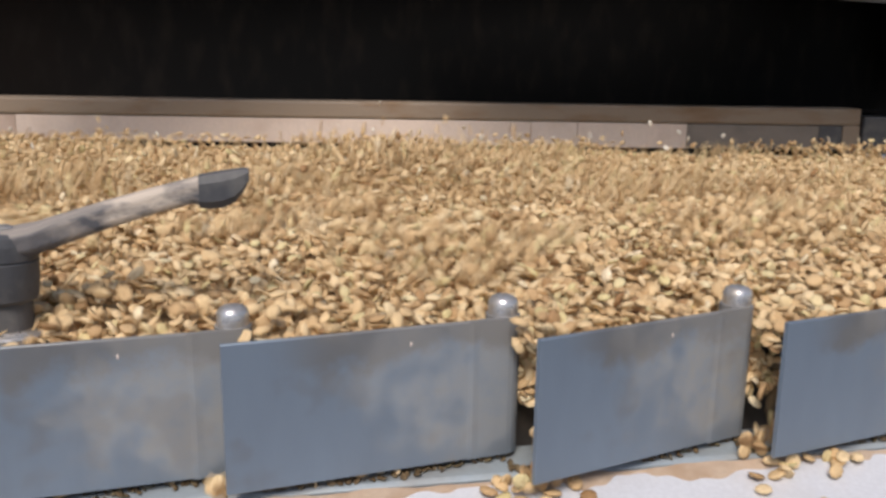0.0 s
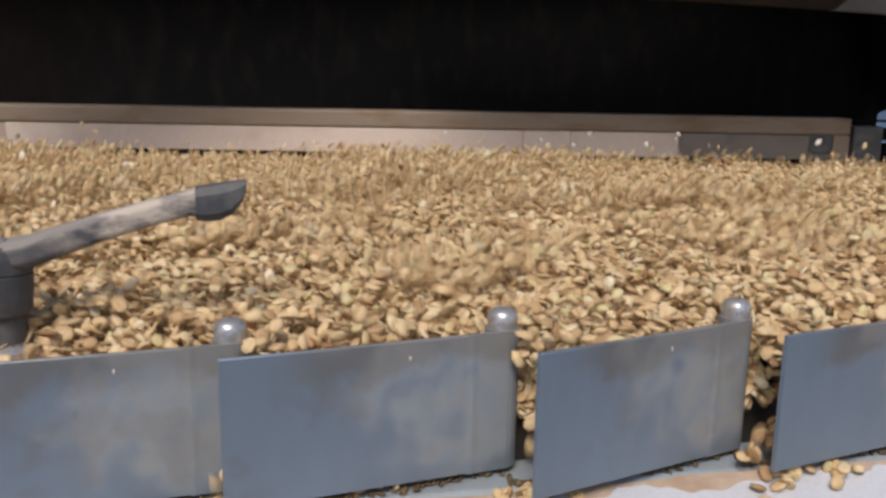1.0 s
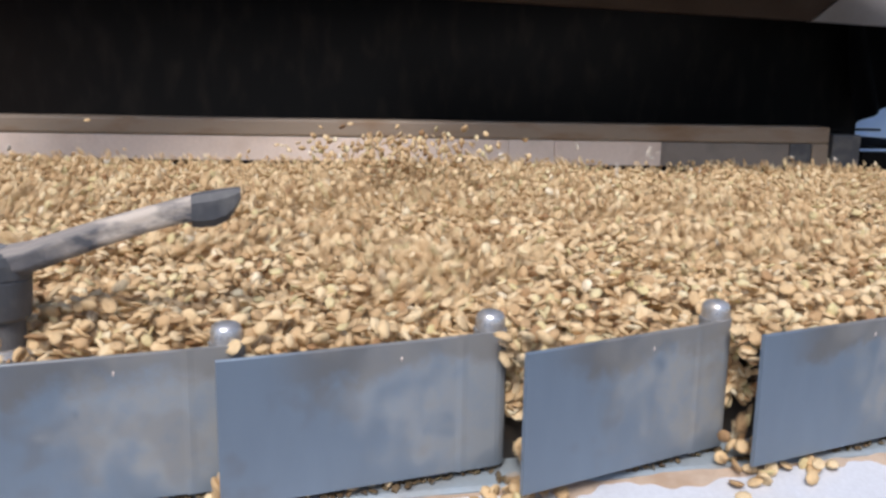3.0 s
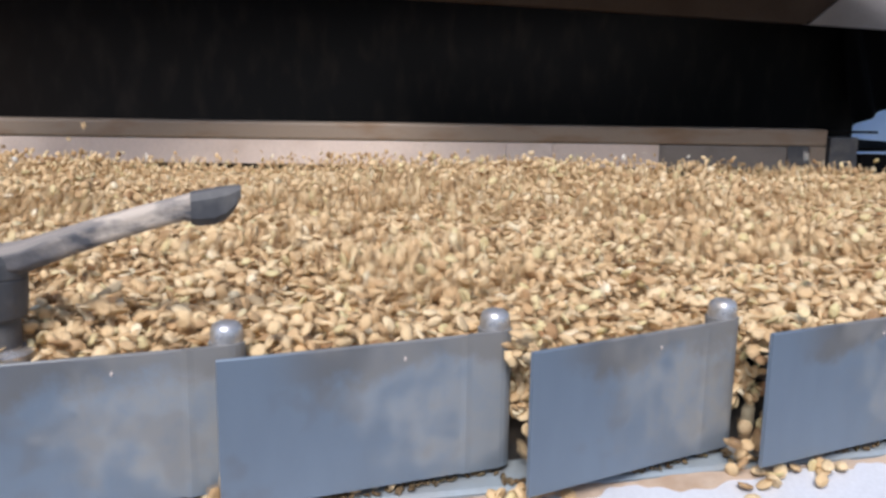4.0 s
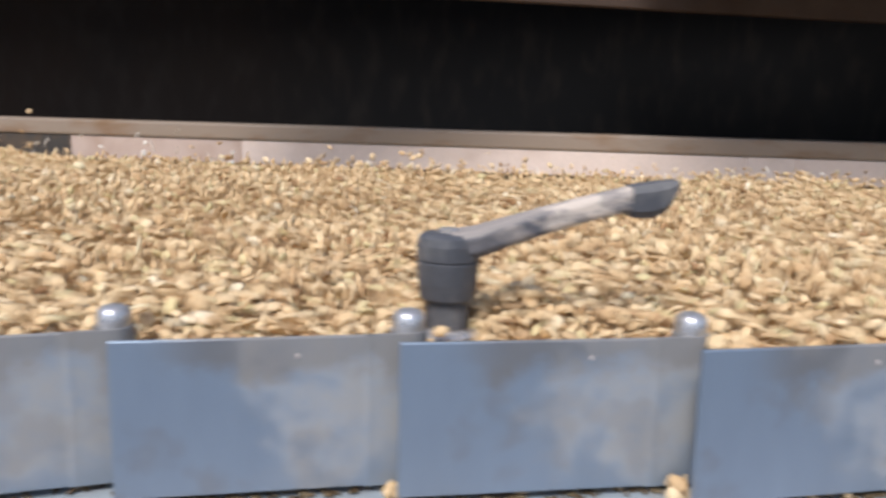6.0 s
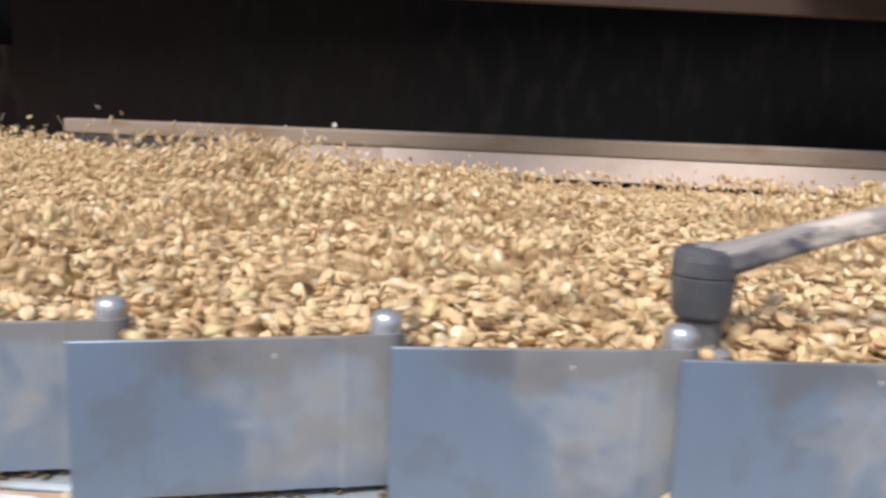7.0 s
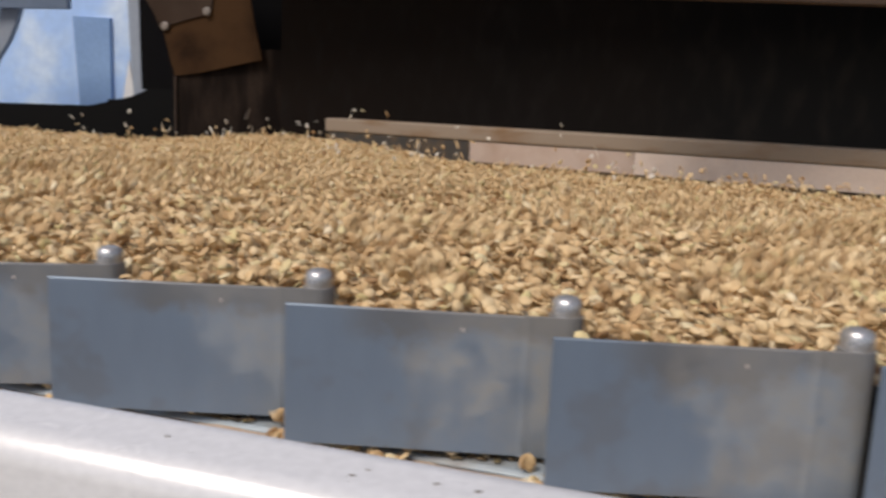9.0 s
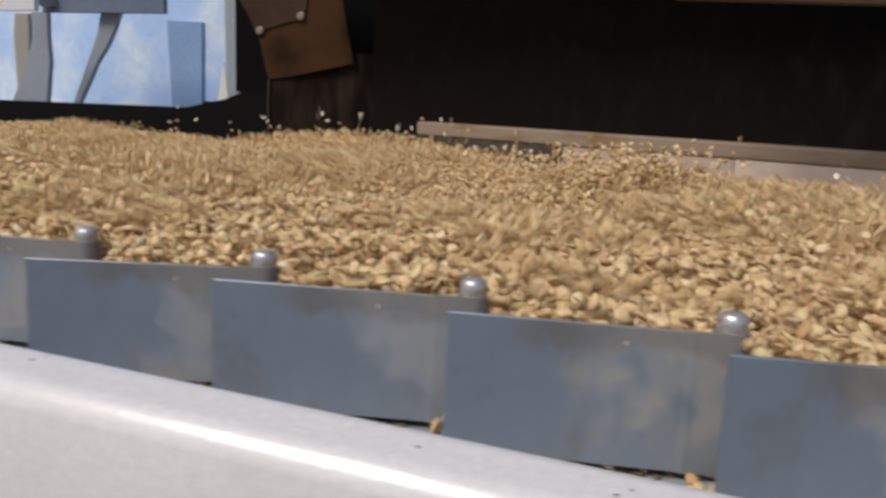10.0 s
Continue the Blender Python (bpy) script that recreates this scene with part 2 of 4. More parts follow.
M_CONCRETE = worn("concrete", (0.38, 0.36, 0.33), (0.26, 0.24, 0.22), 0.85, 0.0, 1.4, 60.0)


# ---- mesh helpers
def part(name, bm, mat, parent=None, label="", at=None, smooth=False):
    me = bpy.data.meshes.new(name)
    if smooth:
        for f in bm.faces:
            f.smooth = True
    bm.normal_update()
    bm.to_mesh(me)
    bm.free()
    me.materials.append(mat)
    ob = new(name, me)
    if parent:
        ob.parent = parent
    if at is not None:
        ob.matrix_basis = at
    if label:
        ob["label"] = label
    return ob


def box(x0, x1, y0, y1, z0, z1, bevel=0.0, seg=2, bm=None):
    own = bm or bmesh.new()
    v = [own.verts.new((x, y, z)) for x in (x0, x1) for y in (y0, y1) for z in (z0, z1)]
    fs = [own.faces.new([v[i] for i in q]) for q in ((0, 1, 3, 2), (4, 6, 7, 5), (0, 4, 5, 1), (2, 3, 7, 6), (0, 2, 6, 4), (1, 5, 7, 3))]
    if bevel:
        bmesh.ops.bevel(own, geom=list({e for f in fs for e in f.edges}), offset=bevel, segments=seg, profile=0.6, affect="EDGES")
    return own


def prism(outline, lo, hi, axis="y", bevel=0.0, seg=2):
    """A solid from an outline of pairs, drawn out along one axis."""
    bm = bmesh.new()

    def at(a, b, c):
        return {"y": (a, c, b), "z": (a, b, c), "x": (c, a, b)}[axis]
    lower = [bm.verts.new(at(a, b, lo)) for a, b in outline]
    upper = [bm.verts.new(at(a, b, hi)) for a, b in outline]
    n = len(outline)
    bm.faces.new(lower)
    bm.faces.new(upper[::-1])
    for i in range(n):
        bm.faces.new((lower[i], upper[i], upper[(i + 1) % n], lower[(i + 1) % n]))
    bmesh.ops.recalc_face_normals(bm, faces=bm.faces)
    if bevel:
        bmesh.ops.bevel(bm, geom=list(bm.edges), offset=bevel, segments=seg, profile=0.6, affect="EDGES")
    return bm


def lathe(profile, seg=32):
    """Pairs of radius and height, turned round the z axis."""
    bm = bmesh.new()
    rings = []
    for r, z in profile:
        rings.append([bm.verts.new((r * math.cos(2 * math.pi * i / seg), r * math.sin(2 * math.pi * i / seg), z)) for i in range(seg)])
    for a, b in zip(rings, rings[1:]):
        for i in range(seg):
            bm.faces.new((a[i], a[(i + 1) % seg], b[(i + 1) % seg], b[i]))
    bm.faces.new(rings[0][::-1])
    bm.faces.new(rings[-1])
    return bm


def rail_y(x):
    return 0.991 - 0.203 * x


RAIL_TURN = math.degrees(math.atan(-0.203))

# ---- ground
bm = bmesh.new()
bmesh.ops.create_grid(bm, x_segments=40, y_segments=40, size=300)
ground = part("ground", bm, M_CONCRETE, at=pose(0, 0, -1.0))
tagged(ground, "worn grey concrete yard under the machine", "ground", kind="structure")

# ---- the gravity table: vibrating deck with its gates
deck = new("gravity_table")
tagged(deck, "vibrating steel gravity table with a row of small swivel gates", "separator")
X0, X1 = -2.1, 1.18
part("deck_panel", prism([(X0, 0.006), (X1, 0.006), (X1, rail_y(X1) - 0.012), (X0, rail_y(X0) - 0.012)], -0.034, -0.026, "z"), M_DARKSTEEL, deck, "dark steel deck panel")
part("front_skirt", box(X0, X1, 0.008, 0.014, -0.30, -0.035), M_DARKSTEEL, deck, "dark steel skirt below the deck edge")
part("ledge", prism([(0.004, -0.0545), (-0.0155, -0.0562), (-0.0175, -0.0576), (-0.0175, -0.0588), (-0.0157, -0.0588), (-0.0152, -0.0580), (0.004, -0.0565)], X0, X1, "x", 0.0005), M_LEDGE, deck, "galvanised sheet ledge under the gates")

PINS = {-8: -0.886, -7: -0.776, -6: -0.665, -5: -0.5543, -4: -0.4396, -3: -0.3285, -2: -0.2174, -1: -0.109, 0: 0.0018, 1: 0.1114, 2: 0.22, 3: 0.3258, 4: 0.4375, 5: 0.548, 6: 0.658, 7: 0.768}
SWING = {-5: -0.03, -4: -0.0535, -3: -0.04, -2: -0.0352, -1: -0.0372, 0: -0.0225, 1: -0.0197, 2: -0.0246, 3: -0.036, 4: -0.03}
LEFT = {-5: -0.6584, -4: -0.5435, -3: -0.4426, -2: -0.3285, -1: -0.2182, 0: -0.105, 1: -0.002, 2: 0.1071, 3: 0.2231, 4: 0.3303}
GATE_TOP, GATE_LOW = 0.0075, -0.0522


def gate_plate(length):
    """Sheet whose hinge end is rolled round the rod; hinge at the origin, the free end towards -x."""
    bm = bmesh.new()
    r, th = 0.0072, 0.0022
    outer = [(-length, -r), (-0.018, -r), (-0.0155, -r - 0.00022), (-0.013, -r)]
    outer += [(r * math.sin(a), -r * math.cos(a)) for a in [radians(d) for d in range(0, 301, 20)]]
    ri = r - th
    inner = [(ri * math.sin(a), -ri * math.cos(a)) for a in [radians(d) for d in range(300, -1, -20)]]
    inner += [(-0.013, -ri), (-0.0155, -ri), (-0.018, -ri), (-length, -ri)]
    loop = outer + inner
    n = len(loop)
    lo = [bm.verts.new((x, y, GATE_LOW + 0.0)) for x, y in loop]
    hi = [bm.verts.new((x, y, GATE_TOP)) for x, y in loop]
    for i in range(n):
        bm.faces.new((lo[i], lo[(i + 1) % n], hi[(i + 1) % n], hi[i]))
    h = n // 2
    for i in range(h - 1):
        bm.faces.new((hi[i], hi[i + 1], hi[n - 2 - i], hi[n - 1 - i]))
        bm.faces.new((lo[i + 1], lo[i], lo[n - 1 - i], lo[n - 2 - i]))
    bmesh.ops.recalc_face_normals(bm, faces=bm.faces)
    top = [e for e in bm.edges if all(v.co.x < -0.01 for v in e.verts) and abs(e.verts[0].co.z - e.verts[1].co.z) < 1e-6 and abs(e.verts[0].co.y - e.verts[1].co.y) < 1e-5]
    bmesh.ops.bevel(bm, geom=top, offset=0.0005, segments=1, affect="EDGES")
    return bm


def gate_end(k):
    return LEFT.get(k, PINS[k] - 0.108), SWING.get(k, -0.030)


for k in sorted(PINS):
    px = PINS[k]
    lx, ly = gate_end(k)
    # the plate's face lies 7 mm before the hinge line
    turn = math.degrees(math.atan2(-(ly + 0.0072), px - lx))
    length = math.hypot(px - lx, ly + 0.0072)
    g = part("gate", gate_plate(length), M_GATE, deck, "blue-grey zinc-plated swivel gate with dusty smears", pose(px, 0, 0, 0, 0, turn))
    mark = bmesh.new()
    bmesh.ops.create_icosphere(mark, subdivisions=1, radius=0.0007, matrix=Matrix.Translation((-0.042, -0.0072, 0.0005)) @ Matrix.Diagonal((0.8, 0.4, 1.7, 1)))
    part("punch_mark", mark, M_PALEJOINT, g, "small bright punch mark", smooth=True)
    part("hinge_rod", lathe([(0.0048, -0.062), (0.0048, 0.004)], 20), M_DARKSTEEL, g, "steel hinge rod", smooth=False)
    part("pin_cap", lathe([(0.0060, 0.0035), (0.0063, 0.0045), (0.0063, 0.0108), (0.0062, 0.0124), (0.0056, 0.0140), (0.0043, 0.0150), (0.0026, 0.0155), (0.0010, 0.0156)], 28), M_PIN, g, "bright rounded zinc pin cap", smooth=True)


# ---- the table's fixed base
base = new("table_base")
tagged(base, "grey steel machine base carrying the shaking table", "machine base")
part("body", box(X0 + 0.15, X1 - 0.10, 0.06, 0.70, -0.86, -0.36, 0.01), M_MACHINE, base, "grey sheet-steel body")
for lx0 in (X0 + 0.16, X1 - 0.19):
    for ly0 in (0.07, 0.60):
        part("leg", box(lx0, lx0 + 0.08, ly0, ly0 + 0.08, -1.0, -0.861, 0.004), M_MACHINE, base, "steel leg")
        part("spring_mount", lathe([(0.03, -0.359), (0.03, -0.20), (0.022, -0.19), (0.022, -0.0345)], 20), M_DARKSTEEL, base, "dark spring mount", pose(lx0 + 0.04, ly0 + 0.04, 0))
for lx0 in (X0 + 0.3, -0.4, X1 - 0.3):
    part("trough_arm", box(lx0, lx0 + 0.04, -0.170, 0.059, -0.42, -0.38, 0.003), M_MACHINE, base, "steel arm under the trough")
    part("trough_stay", box(lx0, lx0 + 0.04, -0.170, -0.130, -0.379, -0.0915, 0.003), M_MACHINE, base, "steel stay")


# ---- clamping lever of the gate row
def build_lever():
    base = pose(0.0185, 0.041, 0)
    lv = part("clamp_lever", lathe([(0.0110, 0.0100), (0.0118, 0.0112), (0.0127, 0.0180), (0.0132, 0.0262), (0.0132, 0.0266), (0.0127, 0.0270), (0.0127, 0.0275), (0.0134, 0.0279), (0.0135, 0.0340), (0.0128, 0.0374), (0.0108, 0.0388), (0.0078, 0.0392)], 40), M_GRIP, deck, "black plastic clamping lever with a dusty arm", base, smooth=False)
    part("collar", lathe([(0.0092, -0.002), (0.0092, 0.0105)], 32), M_GRIP, lv, "black collar")
    part("washer", lathe([(0.0135, -0.0075), (0.0138, -0.0065), (0.0138, -0.0045), (0.0125, -0.0035), (0.009, -0.003), (0.009, -0.0015)], 32), M_PIN, lv, "bright steel washer")
    part("stud", lathe([(0.005, -0.028), (0.005, -0.006)], 16), M_PIN, lv, "steel stud")
    part("screw_head", lathe([(0.0044, 0.0390), (0.0044, 0.0404), (0.0036, 0.0410)], 20), M_PIN, lv)
    # arm: a tapering bar that climbs from the hub and ends in a drooping grip
    bm = bmesh.new()
    stations = ((0.000, 0.0280, 0.0394, 0.0122), (0.012, 0.0292, 0.0414, 0.0106), (0.020, 0.0318, 0.0440, 0.0084), (0.040, 0.0386, 0.0500, 0.0066), (0.060, 0.0446, 0.0553, 0.0058),
                (0.076, 0.0486, 0.0592, 0.0060), (0.0785, 0.0478, 0.0598, 0.0062), (0.086, 0.0490, 0.0612, 0.0062), (0.092, 0.0510, 0.0618, 0.0056), (0.0965, 0.0550, 0.0622, 0.0046))
    rings = []
    for s, zl, zh, w in stations:
        zm, hh = (zl + zh) / 2, (zh - zl) / 2
        rings.append([bm.verts.new((s, w * cy, zm + hh * cz)) for cy, cz in ((-1, -0.55), (-0.72, -1), (0.72, -1), (1, -0.55), (1, 0.55), (0.66, 1), (-0.66, 1), (-1, 0.55))])
    for a, b in zip(rings, rings[1:]):
        for i in range(8):
            bm.faces.new((a[i], a[(i + 1) % 8], b[(i + 1) % 8], b[i]))
    bm.faces.new(rings[0][::-1])
    bm.faces.new(rings[-1])
    bmesh.ops.recalc_face_normals(bm, faces=bm.faces)
    arm = part("arm", bm, M_DUSTY, lv, "dust-caked grey lever arm", pose(0, 0, 0, 0, 0, 4))
    md = arm.modifiers.new("round", "BEVEL")
    md.width, md.segments = 0.0012, 2
    bm = bmesh.new()
    rings = []
    for s, zl, zh, w in ((0.0782, 0.0470, 0.0601, 0.0070), (0.082, 0.0464, 0.0608, 0.0072), (0.088, 0.0468, 0.0617, 0.0071), (0.093, 0.0490, 0.0624, 0.0066), (0.0965, 0.0530, 0.0628, 0.0058), (0.0992, 0.0580, 0.0630, 0.0046)):
        zm, hh = (zl + zh) / 2, (zh - zl) / 2
        rings.append([bm.verts.new((s, w * cy, zm + hh * cz)) for cy, cz in ((-1, -0.55), (-0.72, -1), (0.72, -1), (1, -0.55), (1, 0.55), (0.66, 1), (-0.66, 1), (-1, 0.55))])
    for a, b in zip(rings, rings[1:]):
        for i in range(8):
            bm.faces.new((a[i], a[(i + 1) % 8], b[(i + 1) % 8], b[i]))
    bm.faces.new(rings[0][::-1])
    bm.faces.new(rings[-1])
    bmesh.ops.recalc_face_normals(bm, faces=bm.faces)
    part("grip", bm, M_GRIP, lv, "dark plastic grip end", pose(0, 0, 0, 0, 0, 4))


build_lever()
part("clamp_block", box(0.004, 0.034, 0.026, 0.056, -0.0120, -0.0078, 0.001), M_DARKSTEEL, deck, "dark steel clamp block under the lever")

# ---- white collecting trough before the gates
trough = new("collecting_trough")
tagged(trough, "white painted sheet trough catching beans below the gates", "trough")
roll = [(-0.1906 - 0.0084 * math.sin(radians(a)), 0.0092 + 0.0084 * math.cos(radians(a))) for a in range(16, 88, 6)]
skin = [(-0.176, -0.090), (-0.1790, 0.0120), (-0.1798, 0.0165), (-0.1810, 0.0188), (-0.1830, 0.0197), (-0.1850, 0.0192), (-0.1890, 0.0181)] + roll + [(-0.1994, 0.003), (-0.2075, -0.16)]
under = [(-0.2057, -0.16), (-0.1974, 0.003), (-0.1958, 0.0110), (-0.1935, 0.0138), (-0.1900, 0.0160), (-0.1832, 0.0180), (-0.1818, 0.0172), (-0.1808, 0.0120), (-0.178, -0.090)]
rim = (skin + under)[::-1]
part("rim", prism(rim[::-1], X0, X1, "x"), M_WHITE, trough, "white rolled rim with specks of dirt", smooth=True)
part("chute_floor", prism([(-0.0160, -0.0590), (-0.150, -0.0890), (-0.1745, -0.0885), (-0.1745, -0.0905), (-0.150, -0.0910), (-0.0160, -0.0610)], X0, X1, "x"), M_FLOORWHITE, trough, "bright white chute floor")


def dust_crust():
    """A thin crust of husk dust along the chute's upper edge, with a scalloped front."""
    bm = bmesh.new()
    n = 1000
    back, mid, front = [], [], []
    for i in range(n + 1):
        x = -1.0 + 2.0 * i / n
        w = 0.0032 + 0.0056 * math.sin(61 * x + 1.3) * math.sin(23 * x) + 0.0026 * math.sin(173 * x + 2 * math.sin(31 * x)) + 0.0010 * math.sin(420 * x + 3 * math.sin(47 * x))
        w = max(0.0012, w)
        top = 0.0004 + 0.0016 * min(1.0, w / 0.008)
        slope = -0.2257
        back.append(bm.verts.new((x, -0.0176, -0.0592 + top)))
        mid.append(bm.verts.new((x, -0.0176 - 0.6 * w, -0.0592 + slope * 0.6 * w + top * 0.8)))
        front.append(bm.verts.new((x, -0.0176 - w, -0.0594 + slope * w)))
    for i in range(n):
        bm.faces.new((back[i], mid[i], mid[i + 1], back[i + 1]))
        bm.faces.new((mid[i], front[i], front[i + 1], mid[i + 1]))
    return bm


crust = part("dust_crust", dust_crust(), M_DUST, smooth=True)
tagged(crust, "tan husk dust caked along the white chute's edge", "dust", kind="stuff")

# ---- back of the machine: rail, strip, black housing
housing = new("machine_housing")
tagged(housing, "black machine housing with a stained grey rail behind the beans", "housing")
RT = pose(0, 0.991, 0, 0, 0, RAIL_TURN)          # along the rail; x runs along it
C = math.cos(radians(RAIL_TURN))


def along(x):
    return x / C


def rail_box(name, xa, xb, ya, yb, za, zb, mat, label="", bevel=0.0015):
    return part(name, box(along(xa), along(xb), ya, yb, za, zb, bevel), mat, housing, label, RT)


rail_box("rail", -0.872, 0.984, 0.000, 0.050, 0.0315, 0.0575, M_RAIL, "grey rail with rusty stains", 0.004)
rail_box("rail_web", -0.872, 0.975, 0.012, 0.046, -0.05, 0.0312, M_BLACK, "dark web under the rail")
rail_box("pale_strip", -0.266, 0.500, 0.002, 0.0115, -0.006, 0.0308, M_PALE, "pale pinkish sealing strip")
rail_box("pale_strip", 0.5002, 0.5688, 0.0012, 0.0113, -0.006, 0.0310, M_PALEJOINT, "cream tape over the strip's joint")
rail_box("pale_strip", 0.569, 0.7308, 0.002, 0.0115, -0.006, 0.0308, M_PALE, "pale pinkish sealing strip")
# the rail's own shade, built as a dark strip
rail_box("rail_shade", -0.868, -0.5605, 0.003, 0.0115, -0.006, 0.0306, M_DARKSTEEL, "dark strip standing in for the shade under the rail")
rail_box("pale_strip", -0.560, -0.2664, 0.003, 0.0115, -0.006, 0.0306, M_PALEDULL, "dull pinkish strip with stains")
rail_box("clear_strip", 0.731, 0.958, 0.003, 0.0115, -0.006, 0.0306, M_CLEAR, "smoky plastic strip")
rail_box("strip_end", 0.925, 0.9575, 0.0005, 0.0027, 0.004, 0.0312, M_GRIP, "dark end of the plastic strip", 0.0005)
rail_box("rail_foot", 0.959, 0.984, 0.001, 0.0115, -0.010, 0.0312, M_RAIL, "grey upright foot of the rail")
rail_box("end_sheet", 1.037, 1.30, 0.004, 0.020, -0.06, 0.0205, M_BLACK, "black sheet past the bracket")
br = rail_box("end_bracket", 0.987, 1.030, -0.004, 0.035, -0.010, 0.046, M_GRIP, "dark grey end bracket", 0.003)
for bx in (0.995, 1.020):
    part("bolt", lathe([(0.005, 0.038), (0.005, 0.052), (0.004, 0.055)], 16), M_PIN, br, "steel bolt", pose(along(bx), 0.012, -0.033))
rail_box("thin_bar", 0.985, 1.06, 0.000, 0.010, 0.0525, 0.0560, M_BLACK, "thin black bar", 0.001)
part("back_panel", prism([(-1.035, 1.292), (1.32, 1.154), (1.32, 1.162), (-1.035, 1.300)], -1.0, 0.70, "z"), M_BACK, housing, "matt black back panel, browner towards one end")
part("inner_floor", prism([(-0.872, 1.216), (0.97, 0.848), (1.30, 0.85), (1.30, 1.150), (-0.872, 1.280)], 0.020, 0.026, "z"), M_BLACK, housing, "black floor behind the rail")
# beige board above, slightly askew to the rail
BT = pose(0, 0.811, 0, 0, 0, math.degrees(math.atan(0.2)))
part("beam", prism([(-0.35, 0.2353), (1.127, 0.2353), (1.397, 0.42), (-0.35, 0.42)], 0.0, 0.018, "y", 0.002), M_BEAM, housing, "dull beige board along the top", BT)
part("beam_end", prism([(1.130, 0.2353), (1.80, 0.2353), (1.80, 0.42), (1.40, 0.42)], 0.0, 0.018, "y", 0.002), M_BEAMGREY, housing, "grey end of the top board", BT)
# roof above the view, added to block light from the housing
part("shade_roof", prism([(-1.2, 1.02), (1.4, 1.02), (1.4, 1.30), (-1.2, 1.32)], 0.44, 0.446, "z"), M_BLACK, housing, "unseen black roof sheet added to darken the housing")

# added sheet above the view; it only shades the rail's right end
part("shade_blocker", prism([(0.30, 0.62), (1.45, 0.36), (1.45, 1.019), (0.30, 1.019)], 0.335, 0.341, "z"), M_BLACK, housing, "unseen black sheet added to shade the end of the rail")


def curtain():
    bm = bmesh.new()
    n, rows = 48, 10
    grid = []
    for j in range(rows + 1):
        row = []
        for i in range(n + 1):
            hem = 0.050 + min(0.10, 0.16 * i / n)          # the hem is drawn up towards the far side
            row.append(bm.verts.new((1.31 + 0.42 * i / n - 0.05 * j / rows * (1 - i / n), 0.035 + 0.016 * math.sin(i * 0.9 + 0.3 * j) * (0.4 + 0.6 * i / n), hem + (0.252 - hem) * j / rows)))
        grid.append(row)
    for a, b in zip(grid, grid[1:]):
        for i in range(n):
            bm.faces.new((a[i], a[i + 1], b[i + 1], b[i]))
    bmesh.ops.solidify(bm, geom=list(bm.faces), thickness=0.002)
    return bm


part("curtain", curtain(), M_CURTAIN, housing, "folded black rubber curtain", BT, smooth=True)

# ---- far left end: rust-brown hopper flap and the opening to the yard
hopper = new("feed_hopper")
tagged(hopper, "rust-brown sheet feed hopper with two bolts above the beans", "hopper")


def sheet(points, thick=0.004, push=(0, 1, 0)):
    bm = bmesh.new()
    a = [bm.verts.new(p) for p in points]
    b = [bm.verts.new(tuple(p[i] + push[i] * thick for i in range(3))) for p in points]
    n = len(points)
    bm.faces.new(a)
    bm.faces.new(b[::-1])
    for i in range(n):
        bm.faces.new((a[i], b[i], b[(i + 1) % n], a[(i + 1) % n]))
    bmesh.ops.recalc_face_normals(bm, faces=bm.faces)
    return bm


part("lower_flap", sheet([(-1.369, 1.394, 0.132), (-1.310, 1.394, 0.1395), (-1.250, 1.394, 0.1520), (-1.138, 1.394, 0.1755), (-1.158, 1.394, 0.255), (-1.172, 1.394, 0.320), (-1.185, 1.394, 0.46), (-1.43, 1.394, 0.46), (-1.400, 1.394, 0.236), (-1.384, 1.394, 0.178)]), M_RUST, hopper, "rust-brown lower flap")
part("upper_flap", sheet([(-1.405, 1.3895, 0.240), (-1.392, 1.3895, 0.231), (-1.375, 1.3895, 0.250), (-1.330, 1.3895, 0.262), (-1.286, 1.3895, 0.272), (-1.268, 1.3895, 0.286), (-1.262, 1.3895, 0.318), (-1.27, 1.3895, 0.46), (-1.56, 1.3895, 0.46), (-1.453, 1.3895, 0.3174), (-1.428, 1.3895, 0.2845)]), M_TANSHEET, hopper, "dull brown upper sheet with a ragged edge")
for bx, by, bz in ((-1.391, 1.3890, 0.2455), (-1.278, 1.3890, 0.2800)):
    part("bolt", lathe([(0.010, 0.0), (0.010, 0.003), (0.007, 0.005)], 16), M_CLEAR, hopper, "dull bolt head", pose(bx, by, bz, 90, 0, 0))
part("skirt", sheet([(-1.364, 1.3985, -0.05), (-1.06, 1.42, -0.05), (-1.06, 1.42, 0.20), (-1.364, 1.3985, 0.20)]), M_RUSTDARK, hopper, "dark brown skirt reaching the beans")
part("skirt_edge", box(-1.3705, -1.3655, 1.392, 1.3975, -0.05, 0.131, 0.001), M_BEAM, hopper, "worn edge of the skirt")
part("side_sheet", sheet([(-1.364, 1.400, -0.05), (-1.364, 1.400, 0.134), (-1.46, 1.60, 0.30), (-1.46, 1.60, -0.05)], 0.004, (-1, 0, 0)), M_CURTAIN, hopper, "black side sheet")
part("back_sheet", sheet([(-1.40, 1.545, -1.0), (-0.85, 1.58, -1.0), (-0.85, 1.58, 0.75), (-1.45, 1.545, 0.75)]), M_CURTAIN, hopper, "black sheet behind the flaps")
end = new("end_frame")
tagged(end, "black end frame around a bright opening to the yard", "frame")
part("sill", prism([(-2.9, -1.0), (-1.36, -1.0), (-1.36, 0.10), (-1.445, 0.100), (-1.50, 0.078), (-1.62, 0.052), (-2.9, 0.030)], 1.400, 1.416, "y"), M_BLACK, end, "black sill with a rounded corner")
part("jamb", prism([(-1.47, 0.098), (-1.36, 0.09), (-1.40, 0.5), (-1.62, 0.5), (-1.475, 0.33)], 1.404, 1.42, "y"), M_CURTAIN, end, "black jamb")
